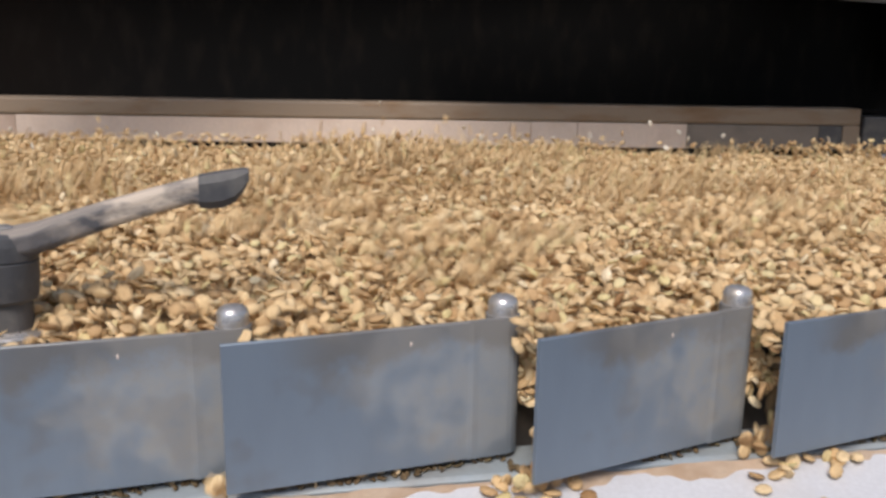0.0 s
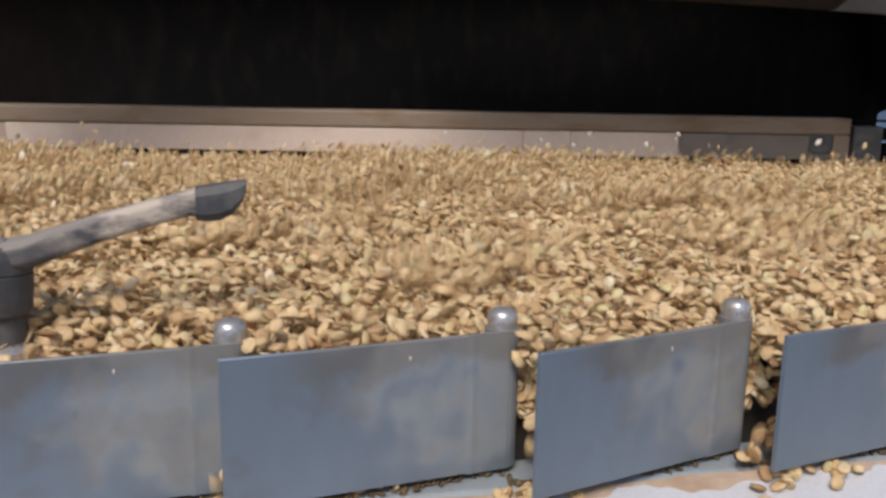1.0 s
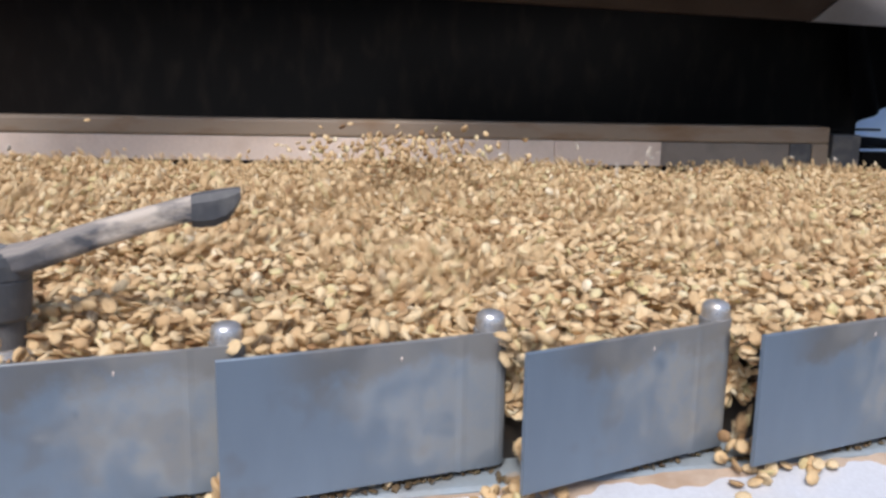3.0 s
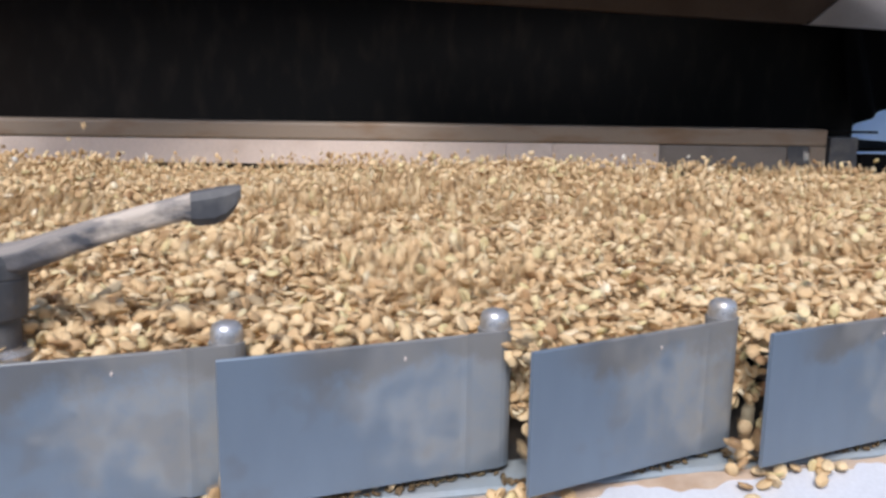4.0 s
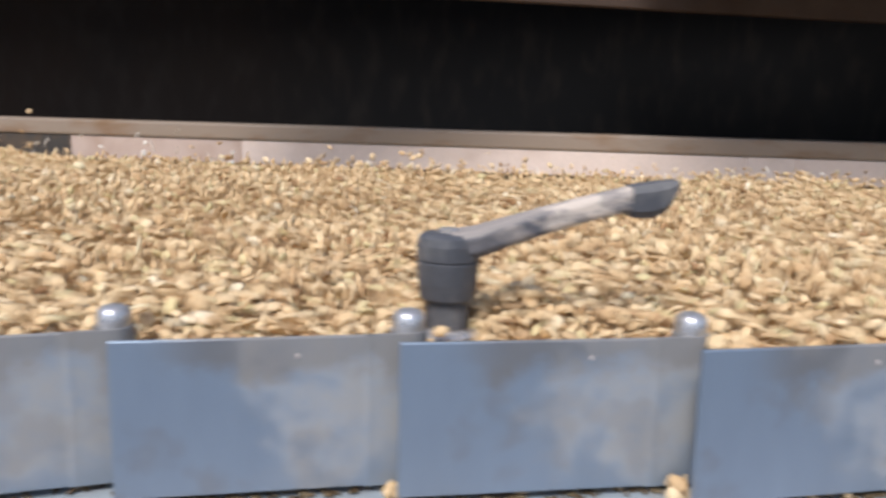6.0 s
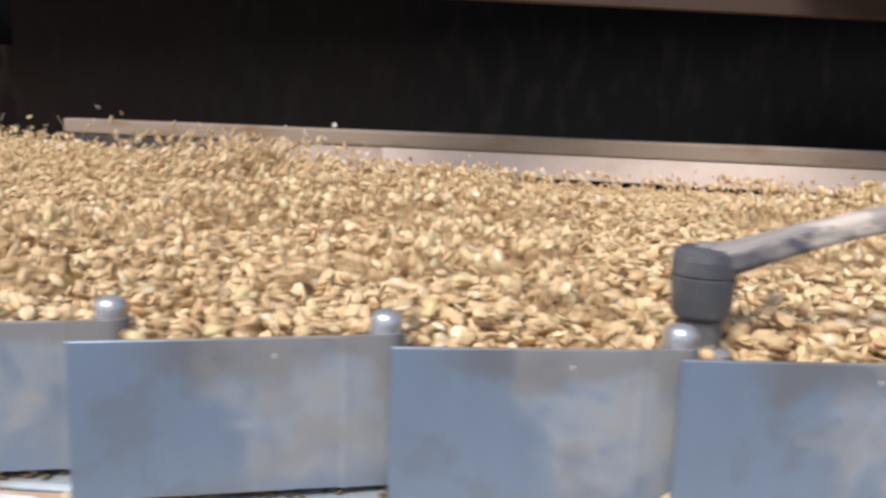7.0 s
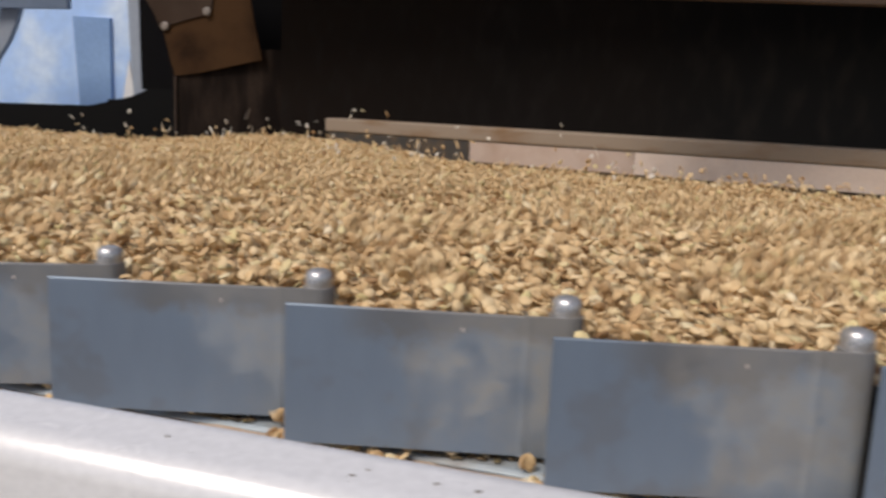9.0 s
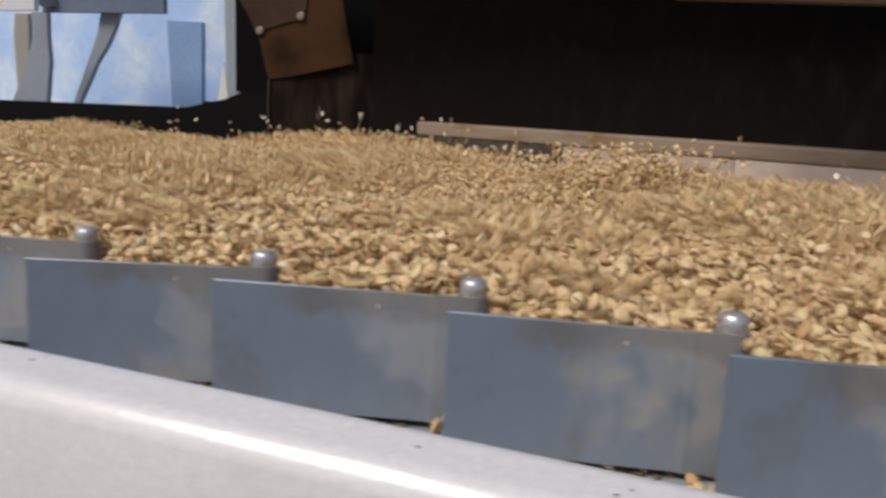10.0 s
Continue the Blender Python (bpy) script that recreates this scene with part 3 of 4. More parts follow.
part("edge_strip", prism([(-1.508, 0.080), (-1.467, 0.090), (-1.474, 0.36), (-1.523, 0.36), (-1.5154, 0.175)], 1.424, 1.43, "y"), M_LEG, end, "light grey edge strip")

part("sliver", prism([(-1.577, 0.173), (-1.598, 0.070), (-1.562, 0.074)], 1.498, 1.502, "y"), M_WHITE, end, "white sliver of sheet")
part("sliver_stay", box(-1.59, -1.57, 1.43, 1.497, 0.060, 0.0695), M_BLACK, end)
# added wall, a painted backdrop for the daylight in the opening
yard = new("daylight_wall")
tagged(yard, "pale blue sheet wall added to stand for the bright yard", "wall")
part("panel", box(-4.2, -1.3, 2.30, 2.33, -1.0, 1.6), M_BLUE, yard)
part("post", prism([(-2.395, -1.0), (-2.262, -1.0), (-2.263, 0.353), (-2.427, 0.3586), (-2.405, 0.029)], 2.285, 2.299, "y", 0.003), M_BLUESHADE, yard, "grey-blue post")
# added sheet whose blue paint stands for daylight past the curtain
far_sheet = part("daylight_sheet", box(1.34, 2.6, 1.20, 1.22, -1.0, 0.9), M_BLUE)
tagged(far_sheet, "pale blue sheet added to stand for daylight past the machine's end", "sheet")
stand = new("machine_stand")
tagged(stand, "grey painted machine stand seen through the opening", "stand")
part("leg", prism([(-3.25, -1.0), (-2.70, -1.0), (-2.688, 0.030), (-2.669, 0.171), (-2.676, 0.270), (-2.675, 0.346), (-2.755, 0.346), (-2.745, 0.270), (-2.7785, 0.168), (-2.8585, 0.026)], 1.95, 1.97, "y", 0.004), M_LEG, stand, "grey splayed leg")
part("brace", prism([(-2.90, -0.48), (-2.80, -0.48), (-2.5398, 0.037), (-2.4577, 0.178), (-2.4104, 0.237), (-2.3765, 0.295), (-2.353, 0.350), (-2.4383, 0.350), (-2.4553, 0.275), (-2.5017, 0.177), (-2.5717, 0.035)], 1.96, 1.98, "y", 0.004), M_LEG, stand, "grey slanting brace")
part("rear_leg", prism([(-3.05, -1.0), (-2.95, -1.0), (-2.874, 0.053), (-2.8225, 0.188), (-2.821, 0.346), (-2.890, 0.346), (-2.900, 0.268), (-2.886, 0.052)], 2.0, 2.02, "y", 0.004), M_CONCRETE, stand, "pale beige rear leg")
part("crossbar", box(-2.673, -2.135, 1.925, 1.945, 0.342, 0.47, 0.003), M_STEELBLUE, stand, "grey-blue crossbar")
part("white_bar", box(-2.9, -2.339, 1.59, 1.61, 0.309, 0.36, 0.003), M_FLOORWHITE, stand, "white painted bar")
part("bar_bracket", box(-2.66, -2.60, 1.61, 1.93, 0.36, 0.40, 0.003), M_MACHINE, stand, "grey bracket")


# ---- beans
def bean_shape(n, tops):
    """Half-egg with a flat, grooved face below; about 9 mm long. Returns points and triangles."""
    pts, tri = [(0, 0, tops[0][1])], []
    for r, z in tops[1:]:
        for i in range(n):
            a = 2 * math.pi * i / n
            x, y = math.cos(a), math.sin(a)
            pts.append((x * r * 4.85, y * r * 3.75 * (0.35 if r < 0.5 else 1.0), z))
    pts.append((0, 0, -0.1))
    rings = len(tops) - 1
    for i in range(n):
        j = (i + 1) % n
        tri.append((0, 1 + i, 1 + j))
        for q in range(rings - 1):
            a, b = 1 + q * n, 1 + (q + 1) * n
            tri += [(a + i, b + i, b + j), (a + i, b + j, a + j)]
        a = 1 + (rings - 1) * n
        tri.append((a + i, len(pts) - 1, a + j))
    return np.array(pts) * 0.001, np.array(tri)


FINE = bean_shape(8, ((0, 2.0), (0.66, 1.6), (0.99, 0.1), (0.97, -0.75), (0.34, -0.80)))
MID = bean_shape(6, ((0, 2.0), (0.88, 0.8), (0.95, -0.7)))
COARSE = bean_shape(6, ((0, 2.1), (0.92, 0.7), (0.92, -0.9)))


def turns(rng, n, tilt):
    """Random rotation matrices: any heading, half of them face down, leaning by about tilt degrees."""
    yaw = rng.uniform(0, 2 * np.pi, n)
    lean = np.radians(rng.normal(0, tilt, n)) + np.where(rng.random(n) < 0.45, np.pi, 0)
    roll = np.radians(rng.normal(0, tilt, n))
    cz, sz, cx, sx, cy, sy = np.cos(yaw), np.sin(yaw), np.cos(lean), np.sin(lean), np.cos(roll), np.sin(roll)
    o, l = np.zeros(n), np.ones(n)
    rz = np.array([[cz, -sz, o], [sz, cz, o], [o, o, l]]).transpose(2, 0, 1)
    rx = np.array([[l, o, o], [o, cx, -sx], [o, sx, cx]]).transpose(2, 0, 1)
    ry = np.array([[cy, o, sy], [o, l, o], [-sy, o, cy]]).transpose(2, 0, 1)
    return rz @ ry @ rx


def heap(name, shape, where, rng, tilt, mat, size=(0.66, 0.96)):
    pts, tri = shape
    n = len(where)
    scale = rng.uniform(*size, (n, 1, 1)) * np.stack([rng.uniform(0.88, 1.1, n), rng.uniform(0.78, 1.08, n), np.where(rng.random(n) < 0.25, 0.42, rng.uniform(0.55, 0.95, n))], 1)[:, None, :]
    p = pts[None] * scale
    u = p[:, :, 0] / 0.0053
    p[:, :, 2] += rng.uniform(-0.0011, 0.0014, (n, 1)) * u * u                # curled husks
    p[:, :, 1] *= 1 + rng.uniform(-0.16, 0.16, (n, 1)) * u                      # drop-shaped
    p[:, :, 1] += rng.uniform(-0.0007, 0.0007, (n, 1)) * u * u
    v = np.einsum("nij,nkj->nki", turns(rng, n, tilt), p) + where[:, None, :]
    f = tri[None] + (np.arange(n) * len(pts))[:, None, None]
    me = bpy.data.meshes.new(name)
    nv, nf = n * len(pts), n * len(tri)
    me.vertices.add(nv)
    me.vertices.foreach_set("co", v.astype(np.float32).ravel())
    me.loops.add(nf * 3)
    me.loops.foreach_set("vertex_index", f.astype(np.int32).ravel())
    me.polygons.add(nf)
    me.polygons.foreach_set("loop_start", np.arange(0, nf * 3, 3, dtype=np.int32))
    me.polygons.foreach_set("use_smooth", np.ones(nf, dtype=bool))
    me.update(calc_edges=True)
    me.materials.append(mat)
    return new(name, me)


def front_y(x):
    """The line of gate backs, where the bed begins."""
    y = np.zeros_like(x)
    for k in sorted(PINS):
        lx, ly = gate_end(k)
        inside = (x > lx) & (x <= PINS[k])
        y = np.where(inside, -0.003 + (PINS[k] - x) / (PINS[k] - lx) * (ly + 0.003), y)
    return np.maximum(y + 0.0068, -0.020)


def swell(x, y):
    """Slow undulation of the shaken bed."""
    h = 0.0030 * np.sin(23 * x + 7 * y) * np.sin(31 * y - 9 * x + 1.0) + 0.0024 * np.sin(51 * x - 37 * y + 2.0) + 0.0022 * np.sin(83 * y + 44 * x) + 0.0020 * np.sin(139 * x + 61 * y) * np.sin(127 * y - 72 * x + 0.7)
    h = h + 0.021 * np.exp(-((x + 0.88) / 0.22) ** 2 - ((y - 1.08) / 0.17) ** 2) - 0.010 * np.clip((y - rail_y(x) + 0.16) / 0.14, 0, 1) * np.clip((x + 0.75) / 0.2, 0, 1) - 0.013 * np.clip((-1.0 - x) / 0.35, 0, 1)
    side = np.clip((x - 0.002) / 0.005, 0, 1)
    pit = side * np.clip((0.040 - x) / 0.006, 0, 1) * np.clip((0.042 - y) / 0.006, 0, 1)
    strip = side * np.clip((0.110 - x) / 0.006, 0, 1) * np.clip((0.014 - y) / 0.006, 0, 1)
    return h + 0.004 * np.clip((-x - 0.2), 0, 1) - 0.0115 * np.maximum(pit, 0.7 * strip)


def jittered(rng, x0, x1, y0, y1, step):
    gx, gy = np.meshgrid(np.arange(x0, x1, step), np.arange(y0, y1, step * 0.93))
    x, y = gx.ravel(), gy.ravel()
    return x + rng.uniform(-0.55, 0.55, len(x)) * step, y + rng.uniform(-0.55, 0.55, len(y)) * step


def seen(x, y):
    """Keeps the bed to the fan that lies open to view from the gates' side."""
    return (x > -0.30 - 0.95 * (y + 0.45)) & (x < 0.16 + 0.90 * (y + 0.42)) & (y < rail_y(x) - 0.004) & (x < 1.17) & (x > -2.05) & (y < 1.392)


rng = np.random.default_rng(11)


def band(y0, y1, step, lift, spread):
    x, y = jittered(rng, -2.0, 1.17, y0, y1, step)
    keep = seen(x, y) & (y > front_y(x))
    for k in (-4, -3, -2, -1, 0, 1, 2):
        lx, ly = gate_end(k)
        keep &= ~((x > lx - 0.009) & (x < lx + 0.011) & (y < 0.006))       # no bean leans out past a gate's free end
    x, y = x[keep], y[keep]
    z = lift + swell(x, y) + rng.normal(0, spread, len(x))
    edge = np.clip((0.012 - (y - np.minimum(front_y(x), 0.0))) / 0.012, 0, 1)
    return np.stack([x, y, z - 0.004 * edge], 1)


def bed():
    bm = bmesh.new()
    nx, ny = 160, 70
    grid = []
    for j in range(ny + 1):
        row = []
        for i in range(nx + 1):
            x = -2.09 + 3.26 * i / nx
            y1 = min(rail_y(x) - 0.006, 1.395)
            y = 0.010 + (y1 - 0.010) * (j / ny) ** 1.3
            row.append(bm.verts.new((x, y, float(swell(np.float64(x), np.float64(y))) - 0.0085)))
        grid.append(row)
    for a, b in zip(grid, grid[1:]):
        for i in range(nx):
            bm.faces.new((a[i], a[i + 1], b[i + 1], b[i]))
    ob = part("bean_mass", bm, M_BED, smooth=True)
    return tagged(ob, "deep tan mass of husked beans lying on the deck", "beans", kind="stuff")


SHAKEN = [bed()]
lower = band(-0.02, 0.30, 0.0060, -0.0044, 0.0012)
SHAKEN.append(tagged(heap("bean_bed", MID, lower, rng, 35, M_BEAN), "pale tan husked coffee beans in a thick bed", "beans", kind="stuff"))
near = band(-0.02, 0.30, 0.0056, 0.0, 0.0027)
# the beans that lie right behind the gates are single things; the rest stays joined
close = np.flatnonzero((near[:, 1] < 0.040) & (near[:, 0] > -0.50) & (near[:, 0] < 0.42) & (near[:, 2] > -0.003))
close = rng.choice(close, 240, replace=False)
SINGLE = near[close]
near = np.delete(near, close, axis=0)
far = np.concatenate([band(0.30, 0.62, 0.0057, -0.002, 0.0032), band(0.62, 1.40, 0.0070, -0.0095, 0.0034)])
x, y = jittered(rng, X0 + 0.02, X1 - 0.01, 0.0, 1.40, 0.0082)
keep = ~seen(x, y) & (y > front_y(x)) & (y < rail_y(x) - 0.012) & (y < 1.39)
rest = np.stack([x[keep], y[keep], swell(x[keep], y[keep]) - 0.003 + rng.normal(0, 0.002, keep.sum())], 1)
SHAKEN.append(tagged(heap("bean_bed", COARSE, rest, rng, 40, M_BEAN), "pale tan husked beans towards the ends of the deck", "beans", kind="stuff"))
# the top layer falls into nine groups: three that rock gently and six thrown about in loose patches
def patches(x, y, s):
    f = np.sin(s * x + 0.6 * s * y + 1.7 * np.sin(0.5 * s * y)) + np.sin(1.3 * s * y - 0.7 * s * x + 2.0 + 1.3 * np.sin(0.8 * s * x))
    return f + 0.6 * np.sin(2.3 * s * x + 0.4) * np.sin(2.1 * s * y + 1.0)


def group(x, y, s, clear):
    f = patches(x, y, s) + rng.normal(0, 0.30, len(x)) - clear
    calm = rng.integers(0, 3, len(x))
    kind = np.where(patches(x + 3.1, y - 1.7, 1.4 * s) + rng.normal(0, 0.6, len(x)) > 0, 3, 6) + rng.integers(0, 3, len(x))
    return np.where(f > 0.35, kind, calm)


pick = group(near[:, 0], near[:, 1], 21.0, 2.2 * np.clip((0.075 - near[:, 1]) / 0.05, 0, 1) + 9.0 * (near[:, 1] < front_y(near[:, 0]) + 0.024))
pick_far = group(far[:, 0], far[:, 1], 11.0, 0.0)
LAYERS = []
for i in range(9):
    lean = 31 if i < 3 else 75
    LAYERS.append(tagged(heap("bean_layer", FINE, near[pick == i], rng, lean, M_BEAN), "loose tan husked beans hopping on the shaken bed", "beans", kind="stuff"))
    LAYERS.append(tagged(heap("bean_layer", COARSE, far[pick_far == i], rng, lean, M_BEAN), "distant tan husked beans hopping on the shaken bed", "beans", kind="stuff"))

# beans wedged in the openings between the gates, sliding off the deck edge
spill = []
for k in sorted(PINS):
    if k - 1 not in PINS or k < -5 or k > 5 or k in (-1, 0, 1, 2):
        continue
    lx, ly = gate_end(k)
    px = PINS[k - 1]
    for _ in range(90 if k > 0 else 40):
        u = rng.random()
        spill.append((rng.uniform(px + 0.006, px + 0.024), 0.008 - 0.008 * u + rng.normal(0, 0.0015), -0.002 - (0.030 if k > 0 else 0.020) * u + rng.normal(0, 0.0015)))
SHAKEN.append(tagged(heap("bean_spill", FINE, np.array(spill), rng, 45, M_BEAN), "tan beans sliding out between the gates", "beans", kind="stuff"))

# crumbs and beans on the ledge, gathered behind the gates' lower edges
def gate_line(x):
    y = np.full_like(x, -0.01)
    for k in sorted(PINS):
        lx, ly = gate_end(k)
        y = np.where((x > lx) & (x <= PINS[k]), (PINS[k] - x) / (PINS[k] - lx) * ly, y)
    return y


xs = rng.uniform(-0.80, 0.74, 2600)
ys = np.clip(gate_line(xs) + rng.uniform(-0.006, 0.008, len(xs)), -0.0150, -0.001)
rest = np.stack([xs, ys, -0.0548 + 0.08 * ys + 0.0010], 1)
xs = np.concatenate([rng.normal(c, 0.016, 9) for c in (-0.70, -0.60, -0.47, -0.38, -0.27, -0.245, 0.07, 0.16, 0.40, 0.62)] + [rng.uniform(-0.345, -0.275, 34), rng.uniform(-0.215, -0.165, 16)])
ys = np.clip(gate_line(xs) + rng.uniform(0.000, 0.008, len(xs)), -0.0165, -0.002)
SHAKEN.append(tagged(heap("ledge_beans", FINE, np.stack([xs, ys, -0.0548 + 0.08 * ys + 0.0026], 1), rng, 30, M_BEAN), "tan beans lying on the ledge under the gates", "beans", kind="stuff"))
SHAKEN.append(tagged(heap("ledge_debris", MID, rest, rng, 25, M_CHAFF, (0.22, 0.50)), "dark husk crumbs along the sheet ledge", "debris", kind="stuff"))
rest = []
for _ in range(90):
    y = -0.0225 - abs(rng.normal(0, 0.008 if rng.random() < 0.75 else 0.04))
    if y > -0.150:
        k = rng.integers(-4, 6)
        x = PINS[int(k)] + rng.normal(0.012, 0.016) if rng.random() < 0.7 else rng.uniform(-0.7, 0.7)
        rest.append((x, y, -0.0590 + (y + 0.0160) * 0.2239 + 0.0022))
CHUTE = np.array(rest)
# heaps of beans caught on the chute just under the gates
xs = np.concatenate([rng.uniform(a, b, n) for a, b, n in ((-0.338, -0.272, 44), (-0.215, -0.165, 18), (0.335, 0.375, 10), (0.215, 0.236, 8), (-0.46, -0.42, 14))])
ys = -0.0185 - abs(rng.normal(0, 0.008, len(xs)))
tagged(heap("chute_beans", FINE, np.stack([xs, ys, -0.0590 + (ys + 0.0160) * 0.2239 + rng.uniform(0.0022, 0.0045, len(xs))], 1), rng, 50, M_BEAN), "brownish beans heaped on the chute in the shade of the gates", "beans", kind="stuff")

# dark specks of dirt on the trough's rim
bm = bmesh.new()
for _ in range(60):
    c = Vector((rng.uniform(-0.75, 0.1), rng.uniform(-0.1925, -0.1850), 0.0))
    c.z = 0.0189 + 0.30 * (c.y + 0.1860) - 0.0004
    r = rng.uniform(0.0004, 0.0011)
    vs = [bm.verts.new(c + Vector((r * 1.6 * math.cos(a), r * math.sin(a), 0.0))) for a in [i * math.pi / 3 for i in range(6)]]
    top = bm.verts.new(c + Vector((0, -0.0002, 0.0009)))
    for i in range(6):
        bm.faces.new((vs[i], vs[(i + 1) % 6], top))
tagged(part("rim_dirt", bm, M_DIRT), "grey specks of dirt on the white rim", "dirt", kind="stuff")


# ---- single beans in the air
def single_bean(q, mat=M_BEAN, thin=1.0):
    pts, tri = FINE
    p = pts * np.array([q.uniform(0.74, 0.94), q.uniform(0.70, 0.94), q.uniform(0.6, 0.95) * thin])
    u = p[:, 0] / 0.0053
    p[:, 2] += q.uniform(-0.0011, 0.0014) * u * u
    p[:, 1] *= 1 + q.uniform(-0.16, 0.16) * u
    me = bpy.data.meshes.new("bean")
    me.from_pydata([tuple(v) for v in p.tolist()], [], tri.tolist())
    for f in me.polygons:
        f.use_smooth = True
    me.materials.append(mat)
    return me


shapes = random.Random(3)
BEANS = [single_bean(shapes) for _ in range(8)]
HUSKS = [single_bean(shapes, M_HUSK, 0.35) for _ in range(4)]


def hops(r, home, reach, height, period, floor):
    """Rows of a bean that hops about its home on the shaken deck."""
    rows, t = [], 0.0
    turn = Euler((r.uniform(0, 6), r.uniform(0, 6), r.uniform(0, 6)))
    spin = Vector((r.uniform(-4, 4), r.uniform(-4, 4), r.uniform(-3, 3)))
    a = Vector((home[0] + r.uniform(-reach, reach), home[1] + r.uniform(-reach, reach), 0))
    t = -r.uniform(0, period)
    while t < 10.0:
        top = height * r.uniform(0.35, 1.0)
        dur = period * r.uniform(0.85, 1.15)
        b = Vector((home[0] + r.uniform(-reach, reach), home[1] + r.uniform(-reach, reach), 0))
        n = 5
        for i in range(n):
            u = i / n
            p = a.lerp(b, u)
            q = Euler((turn.x + spin.x * t + spin.x * dur * u, turn.y + spin.y * (t + dur * u), turn.z + spin.z * (t + dur * u)))
            rows.append((t + dur * u, Matrix.LocRotScale((p.x, p.y, floor(p.x, p.y) + 4 * top * u * (1 - u)), q, None)))
        a, t = b, t + dur
    rows.append((t, Matrix.LocRotScale((a.x, a.y, floor(a.x, a.y)), rows[-1][1].to_euler(), None)))
    # trim to the clip and keep one row a frame at most
    out, last = [], -1
    for t, m in rows:
        f = round(t * FPS)
        if 0 <= f <= 300 and f > last:
            out.append((f / FPS, m))
            last = f
    if out[0][0] > 0:
        out.insert(0, (0.0, out[0][1]))
    if out[-1][0] < 10.0:
        out.append((10.0, out[-1][1]))
    return out


for p in CHUTE.tolist():
    ob = tagged(new("chute_bean", shapes.choice(BEANS)), "tan husked bean lying on the white chute", "bean", "beans on the chute")
    ob.matrix_basis = pose(*p, shapes.gauss(0, 10) + shapes.choice((0, 180)), shapes.gauss(0, 10), shapes.uniform(0, 360))
RESTING = []
for i, p in enumerate(SINGLE.tolist()):
    ob = tagged(new("bean", shapes.choice(BEANS)), "pale tan husked coffee bean resting behind the gates", "bean", "beans behind the gates")
    RESTING.append((ob, pose(*p, shapes.gauss(0, 40) + shapes.choice((0, 180)), shapes.gauss(0, 40), shapes.uniform(0, 360)), i % 3))
HOPPERS = []
r = random.Random(5)


def bed_top(x, y):
    return float(swell(np.float64(x), np.float64(y))) + 0.003


for i in range(140):
    x = r.uniform(-1.45, -0.25) if i < 100 else r.uniform(-0.3, 0.95)
    y = min(rail_y(x) - 0.03, 1.36) - r.uniform(0.0, 0.30)
    if i % 5 < 3:
        ob = tagged(new("flying_husk", r.choice(HUSKS)), "dry husk flake blown up from the bed, coloured whitish as if backlit", "husk", "husks in the air")
    else:
        ob = tagged(new("flying_bean", r.choice(BEANS)), "tan husked bean tossed up from the bed", "bean", "beans in the air")
    HOPPERS.append((ob, hops(r, (x, y), 0.018, r.choice((0.025, 0.035, 0.05, 0.07)), r.uniform(0.30, 0.42), bed_top)))
for k in range(-4, 6):
    lx, ly = gate_end(k)
    for i in range(0 if k == 0 else 3 if k == 1 else 6 if k == 2 else 8 if k > 0 else 5):
        ob = tagged(new("falling_bean", r.choice(BEANS)), "tan husked bean dropping out between two gates", "bean", "beans leaving the gates")
        x, y = PINS[k - 1] + (r.uniform(-0.002, 0.018) if k > 2 else r.uniform(-0.009, -0.001)), r.uniform(max(-0.034, ly + 0.008), -0.0125)
        HOPPERS.append((ob, hops(r, (x, y), 0.0012 if k == 1 else 0.003, r.choice((0.004, 0.008, 0.013)) if k < 3 else r.choice((0.006, 0.010, 0.016)), r.uniform(0.12, 0.17), lambda a, b: -0.0535 if b > -0.0175 else -0.0560 + 0.22 * (b + 0.0175))))

# beans pouring through the openings, in the shade of the gates
for k in (-4, -3, -2, 3, 4, 5):
    for i in range(9 if k > 0 else 4):
        ob = tagged(new("falling_bean", r.choice(BEANS)), "tan husked bean dropping out between two gates", "bean", "beans leaving the gates")
        x, y = PINS[k - 1] + r.uniform(0.009, 0.022), r.uniform(-0.012, -0.001)
        HOPPERS.append((ob, hops(r, (x, y), 0.003, r.choice((0.012, 0.022, 0.032)), r.uniform(0.16, 0.24), lambda a, b: -0.0525)))

# handfuls of beans that the air blast throws up: place, and a moment at which each one rises
THROWN = ((0.10, 0.36, 0.0), (0.24, 0.50, 0.0), (0.02, 0.48, 0.0), (0.55, 0.72, 0.5), (0.36, 0.62, 1.0), (0.27, 0.52, 2.0), (0.48, 0.40, 1.5),
          (0.33, 0.55, 5.0), (0.50, 0.60, 4.5), (-0.25, 0.34, 5.5), (-0.30, 0.52, 5.5), (-0.60, 0.66, 7.0), (-0.36, 0.62, 7.5), (-0.12, 0.70, 7.5), (-0.45, 0.48, 8.0),
          (-0.20, 0.42, 8.0), (-0.32, 0.26, 8.5), (-0.66, 0.80, 8.0), (-0.12, 0.58, 9.5), (-0.55, 0.70, 10.0), (-0.36, 0.56, 10.0), (-0.18, 0.40, 10.0), (-0.75, 0.95, 10.0))
BURSTS = []
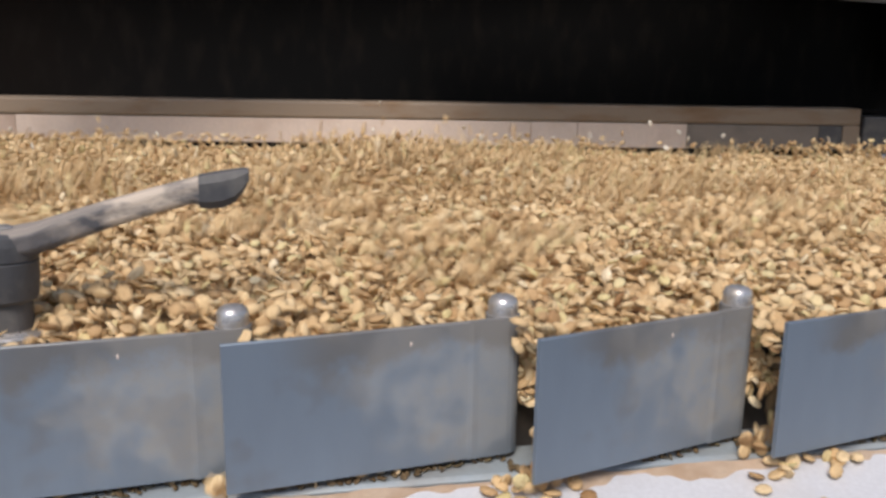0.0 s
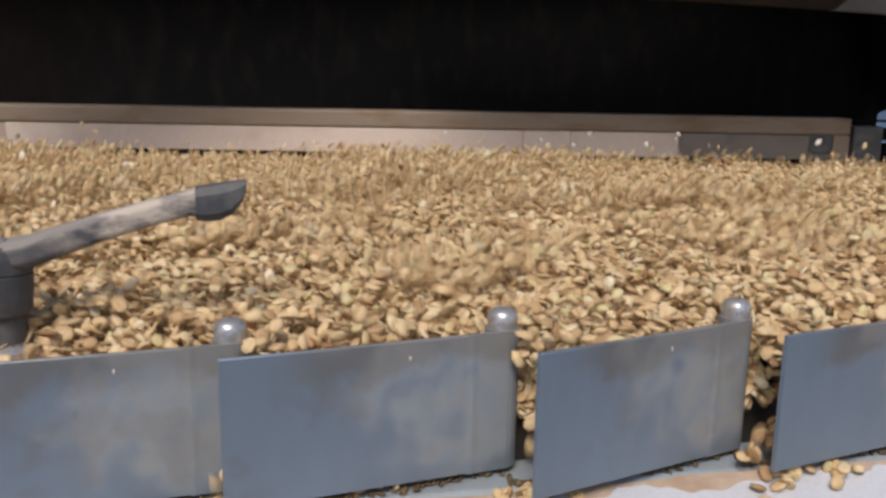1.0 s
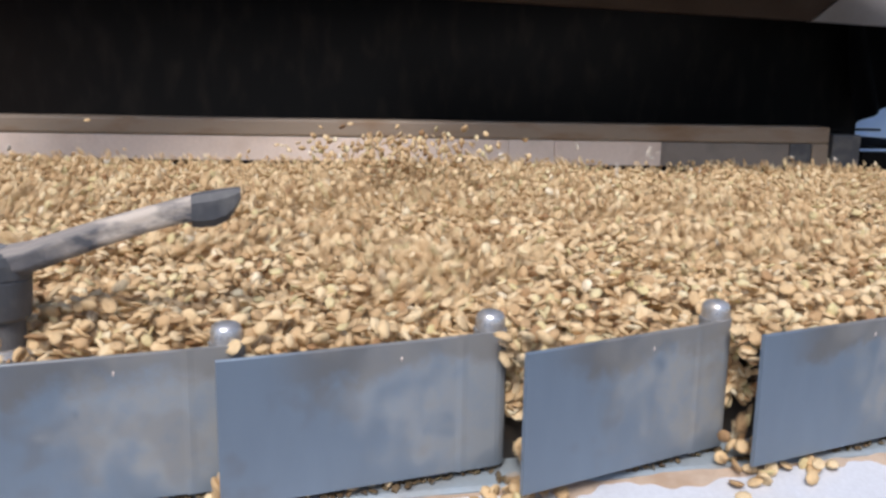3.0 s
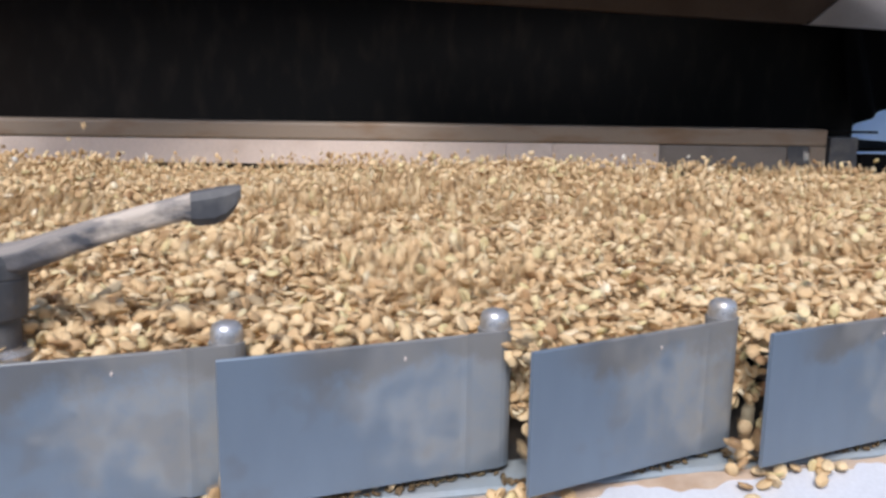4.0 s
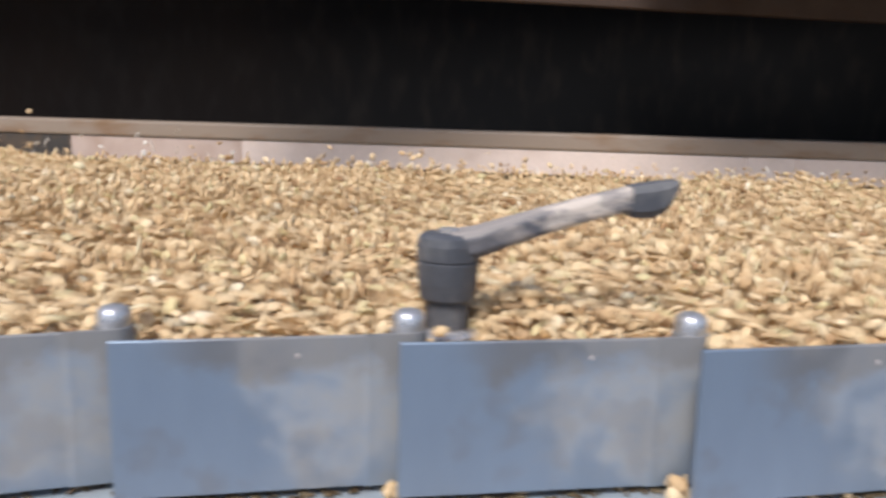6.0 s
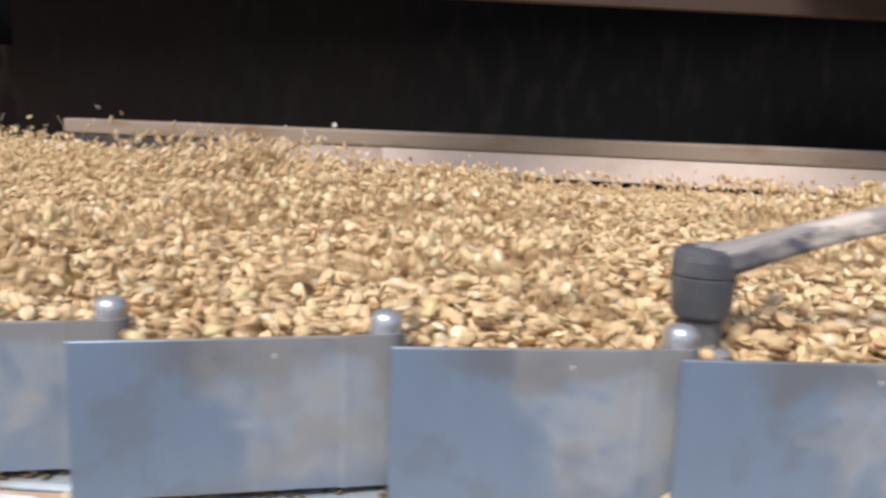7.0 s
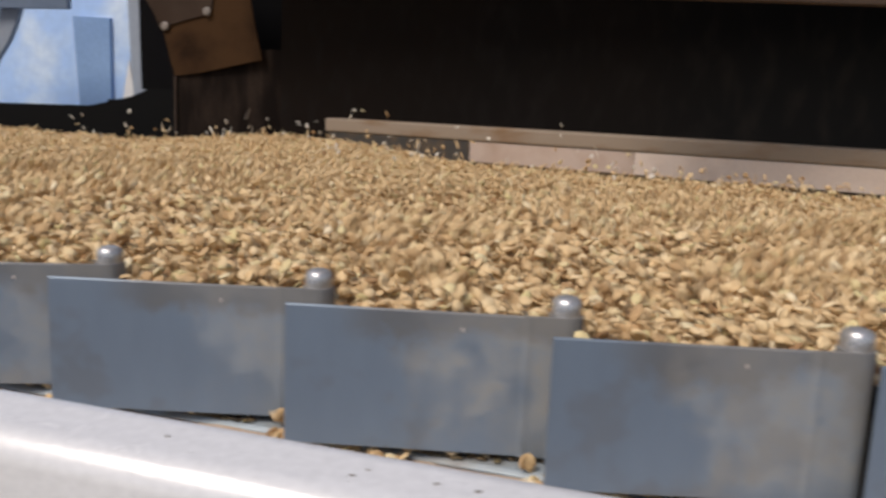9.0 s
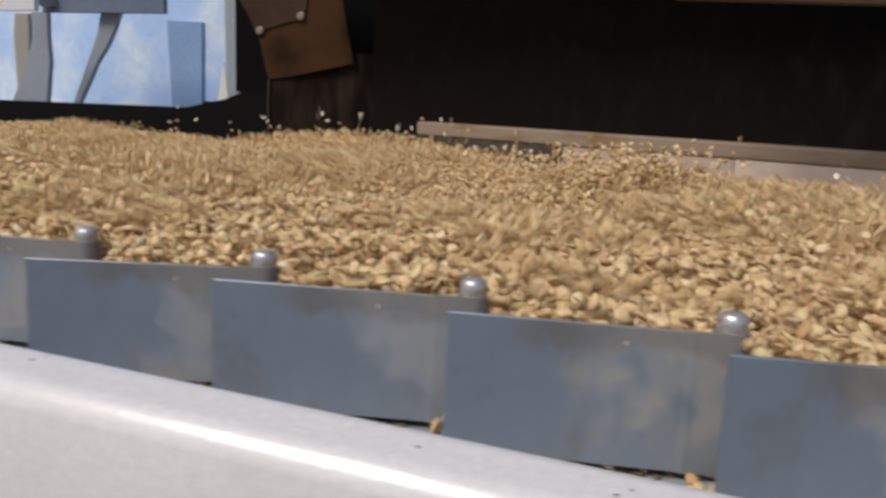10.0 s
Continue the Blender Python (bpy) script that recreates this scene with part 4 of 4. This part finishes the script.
for cx, cy, when in THROWN:
    beat = {(0.27, 0.52): 0.9, (0.24, 0.50): 1.04}.get((cx, cy), r.uniform(0.55, 0.85))
    strong = (cx, cy) in ((0.27, 0.52), (0.24, 0.50), (-0.45, 0.48), (-0.36, 0.56), (-0.36, 0.62))
    for high in ((0.014, 0.028, 0.041, 0.054) if strong else (0.012, 0.024, 0.038) if cy < 0.5 else (0.008, 0.015, 0.025)):
        n = 150 if strong else 60 if cy < 0.45 else 85
        rad = 0.042 if strong else 0.032 + 0.055 * cy
        px, py = rng.normal(cx, rad * 1.25, n), np.minimum(rng.normal(cy, rad, n), rail_y(cx) - 0.06)
        where = np.stack([px, py, swell(px, py) - 0.001 - (0.005 if cy > 0.6 else 0.0) + rng.normal(0, 0.007 if strong else 0.003, n)], 1)
        ob = tagged(heap("tossed_beans", FINE if cy < 0.45 else COARSE, where, rng, 70, M_BEAN), "handful of tan beans thrown up from the bed", "beans", kind="stuff")
        BURSTS.append((ob, when + r.uniform(-0.02, 0.02), beat, high))


def burst_rows(when, beat, high):
    rows, t = [], when - beat * math.ceil(when / beat) - 0.07
    last = -1
    while t < 10.0:
        for u in (0.0, 0.2, 0.4, 0.6, 0.8, 1.0):
            f = round((t + 0.28 * u) * FPS)
            if 0 <= f <= 300 and f > last:
                rows.append((f / FPS, pose(0.006 * u * (1 - u), -0.01 * u * (1 - u), 4 * high * u * (1 - u))))
                last = f
        t += beat
    if rows[0][0] > 0:
        rows.insert(0, (0.0, rows[0][1]))
    if rows[-1][0] < 10.0:
        rows.append((10.0, rows[-1][1]))
    return rows


# ---- shaking
SHAKE = {0.0: (0.0005, 0.0006, -0.0001), 0.5: (-0.0007, -0.0006, 0.0013), 1.0: (-0.0002, 0.0007, -0.0012), 1.5: (0.0002, -0.0002, 0.0005), 2.0: (0.0001, 0.0, 0.0003),
         2.5: (0.0, 0.0006, -0.0002), 4.0: (0.0002, 0.0006, 0.0), 4.5: (-0.0007, -0.0005, 0.0005), 5.0: (0.0004, 0.0009, -0.0014), 5.5: (0.0003, -0.0011, 0.0011),
         7.0: (-0.0013, -0.0006, 0.0009), 7.5: (0.0014, 0.0012, -0.0013), 8.0: (-0.0011, -0.0006, 0.002), 8.5: (0.0001, -0.0001, -0.0001), 9.0: (0.0017, -0.0004, 0.0006),
         9.5: (-0.0016, -0.0002, 0.0008), 10.0: (0.001, 0.0003, 0.0002)}


def shake_rows(scale=1.0, phase=0.0):
    rows = []
    for i in range(101):
        t = i / 10
        s = SHAKE.get(t)
        if s is None:
            w = math.sin(2 * math.pi * 3.1 * t + 0.7)
            s = (0.0009 * w, 0.0005 * math.sin(2 * math.pi * 3.1 * t), -0.0011 * w)
        rows.append((t, pose(*s)))
    return rows


# metres of sway, rise, heading in degrees and beats a second of each group
GROUPS = ((0.0022, 0.0010, 8, 3.3), (0.0028, 0.0036, -14, 3.9), (0.0038, 0.0055, 12, 4.4),
          (0.0060, 0.0070, 10, 4.3), (0.0080, 0.0120, -55, 4.9), (0.0070, 0.0170, 35, 5.3), (0.0085, 0.0100, -15, 4.6), (0.0075, 0.0150, 70, 5.1), (0.0090, 0.0210, -30, 4.7))


def layer_rows(i, more):
    """Sway and hop of one group of the top layer, thirty rows a second."""
    rows = []
    sway, rise, heading, beat = GROUPS[i]
    a, w = radians(heading), 2 * math.pi * beat
    for j in range(301):
        t = j / 30
        q = t * 10
        lo = SHAKE.get(round(math.floor(q + 1e-6) / 10, 1), (0, 0, 0))
        hi = SHAKE.get(round(math.ceil(q - 1e-6) / 10, 1), (0, 0, 0))
        u = q - math.floor(q + 1e-6)
        s = [lo[n] * (1 - u) + hi[n] * u for n in range(3)]
        k = min(1.0, max(0.0, (t - 3.0) / 2.0))
        wild = 1.0 + 0.8 * k * k * (3 - 2 * k)          # the deck shakes harder later on
        d = wild * sway * math.sin(w * t + 1.9 * i)
        lift = more * rise * (0.5 + 0.5 * math.sin(w * t + 0.8 + 2.6 * i)) - 0.15 * rise
        rows.append((t, pose(s[0] + d * math.cos(a), s[1] + d * math.sin(a), s[2] + lift)))
    return rows


def motions():
    walk(deck, shake_rows())
    for ob in SHAKEN:
        walk(ob, shake_rows())
    for i, ob in enumerate(LAYERS):
        walk(ob, layer_rows(i // 2, 0.9 + 0.5 * (i % 2)))
    tracks = [layer_rows(i, 0.8)[::3] for i in range(4)]
    for ob, m, i in RESTING:
        walk(ob, [(t, s @ m) for t, s in tracks[i]])
    for ob, when, beat, high in BURSTS:
        walk(ob, burst_rows(when, beat, high))
    for ob, rows in HOPPERS:
        walk(ob, rows)


motions()
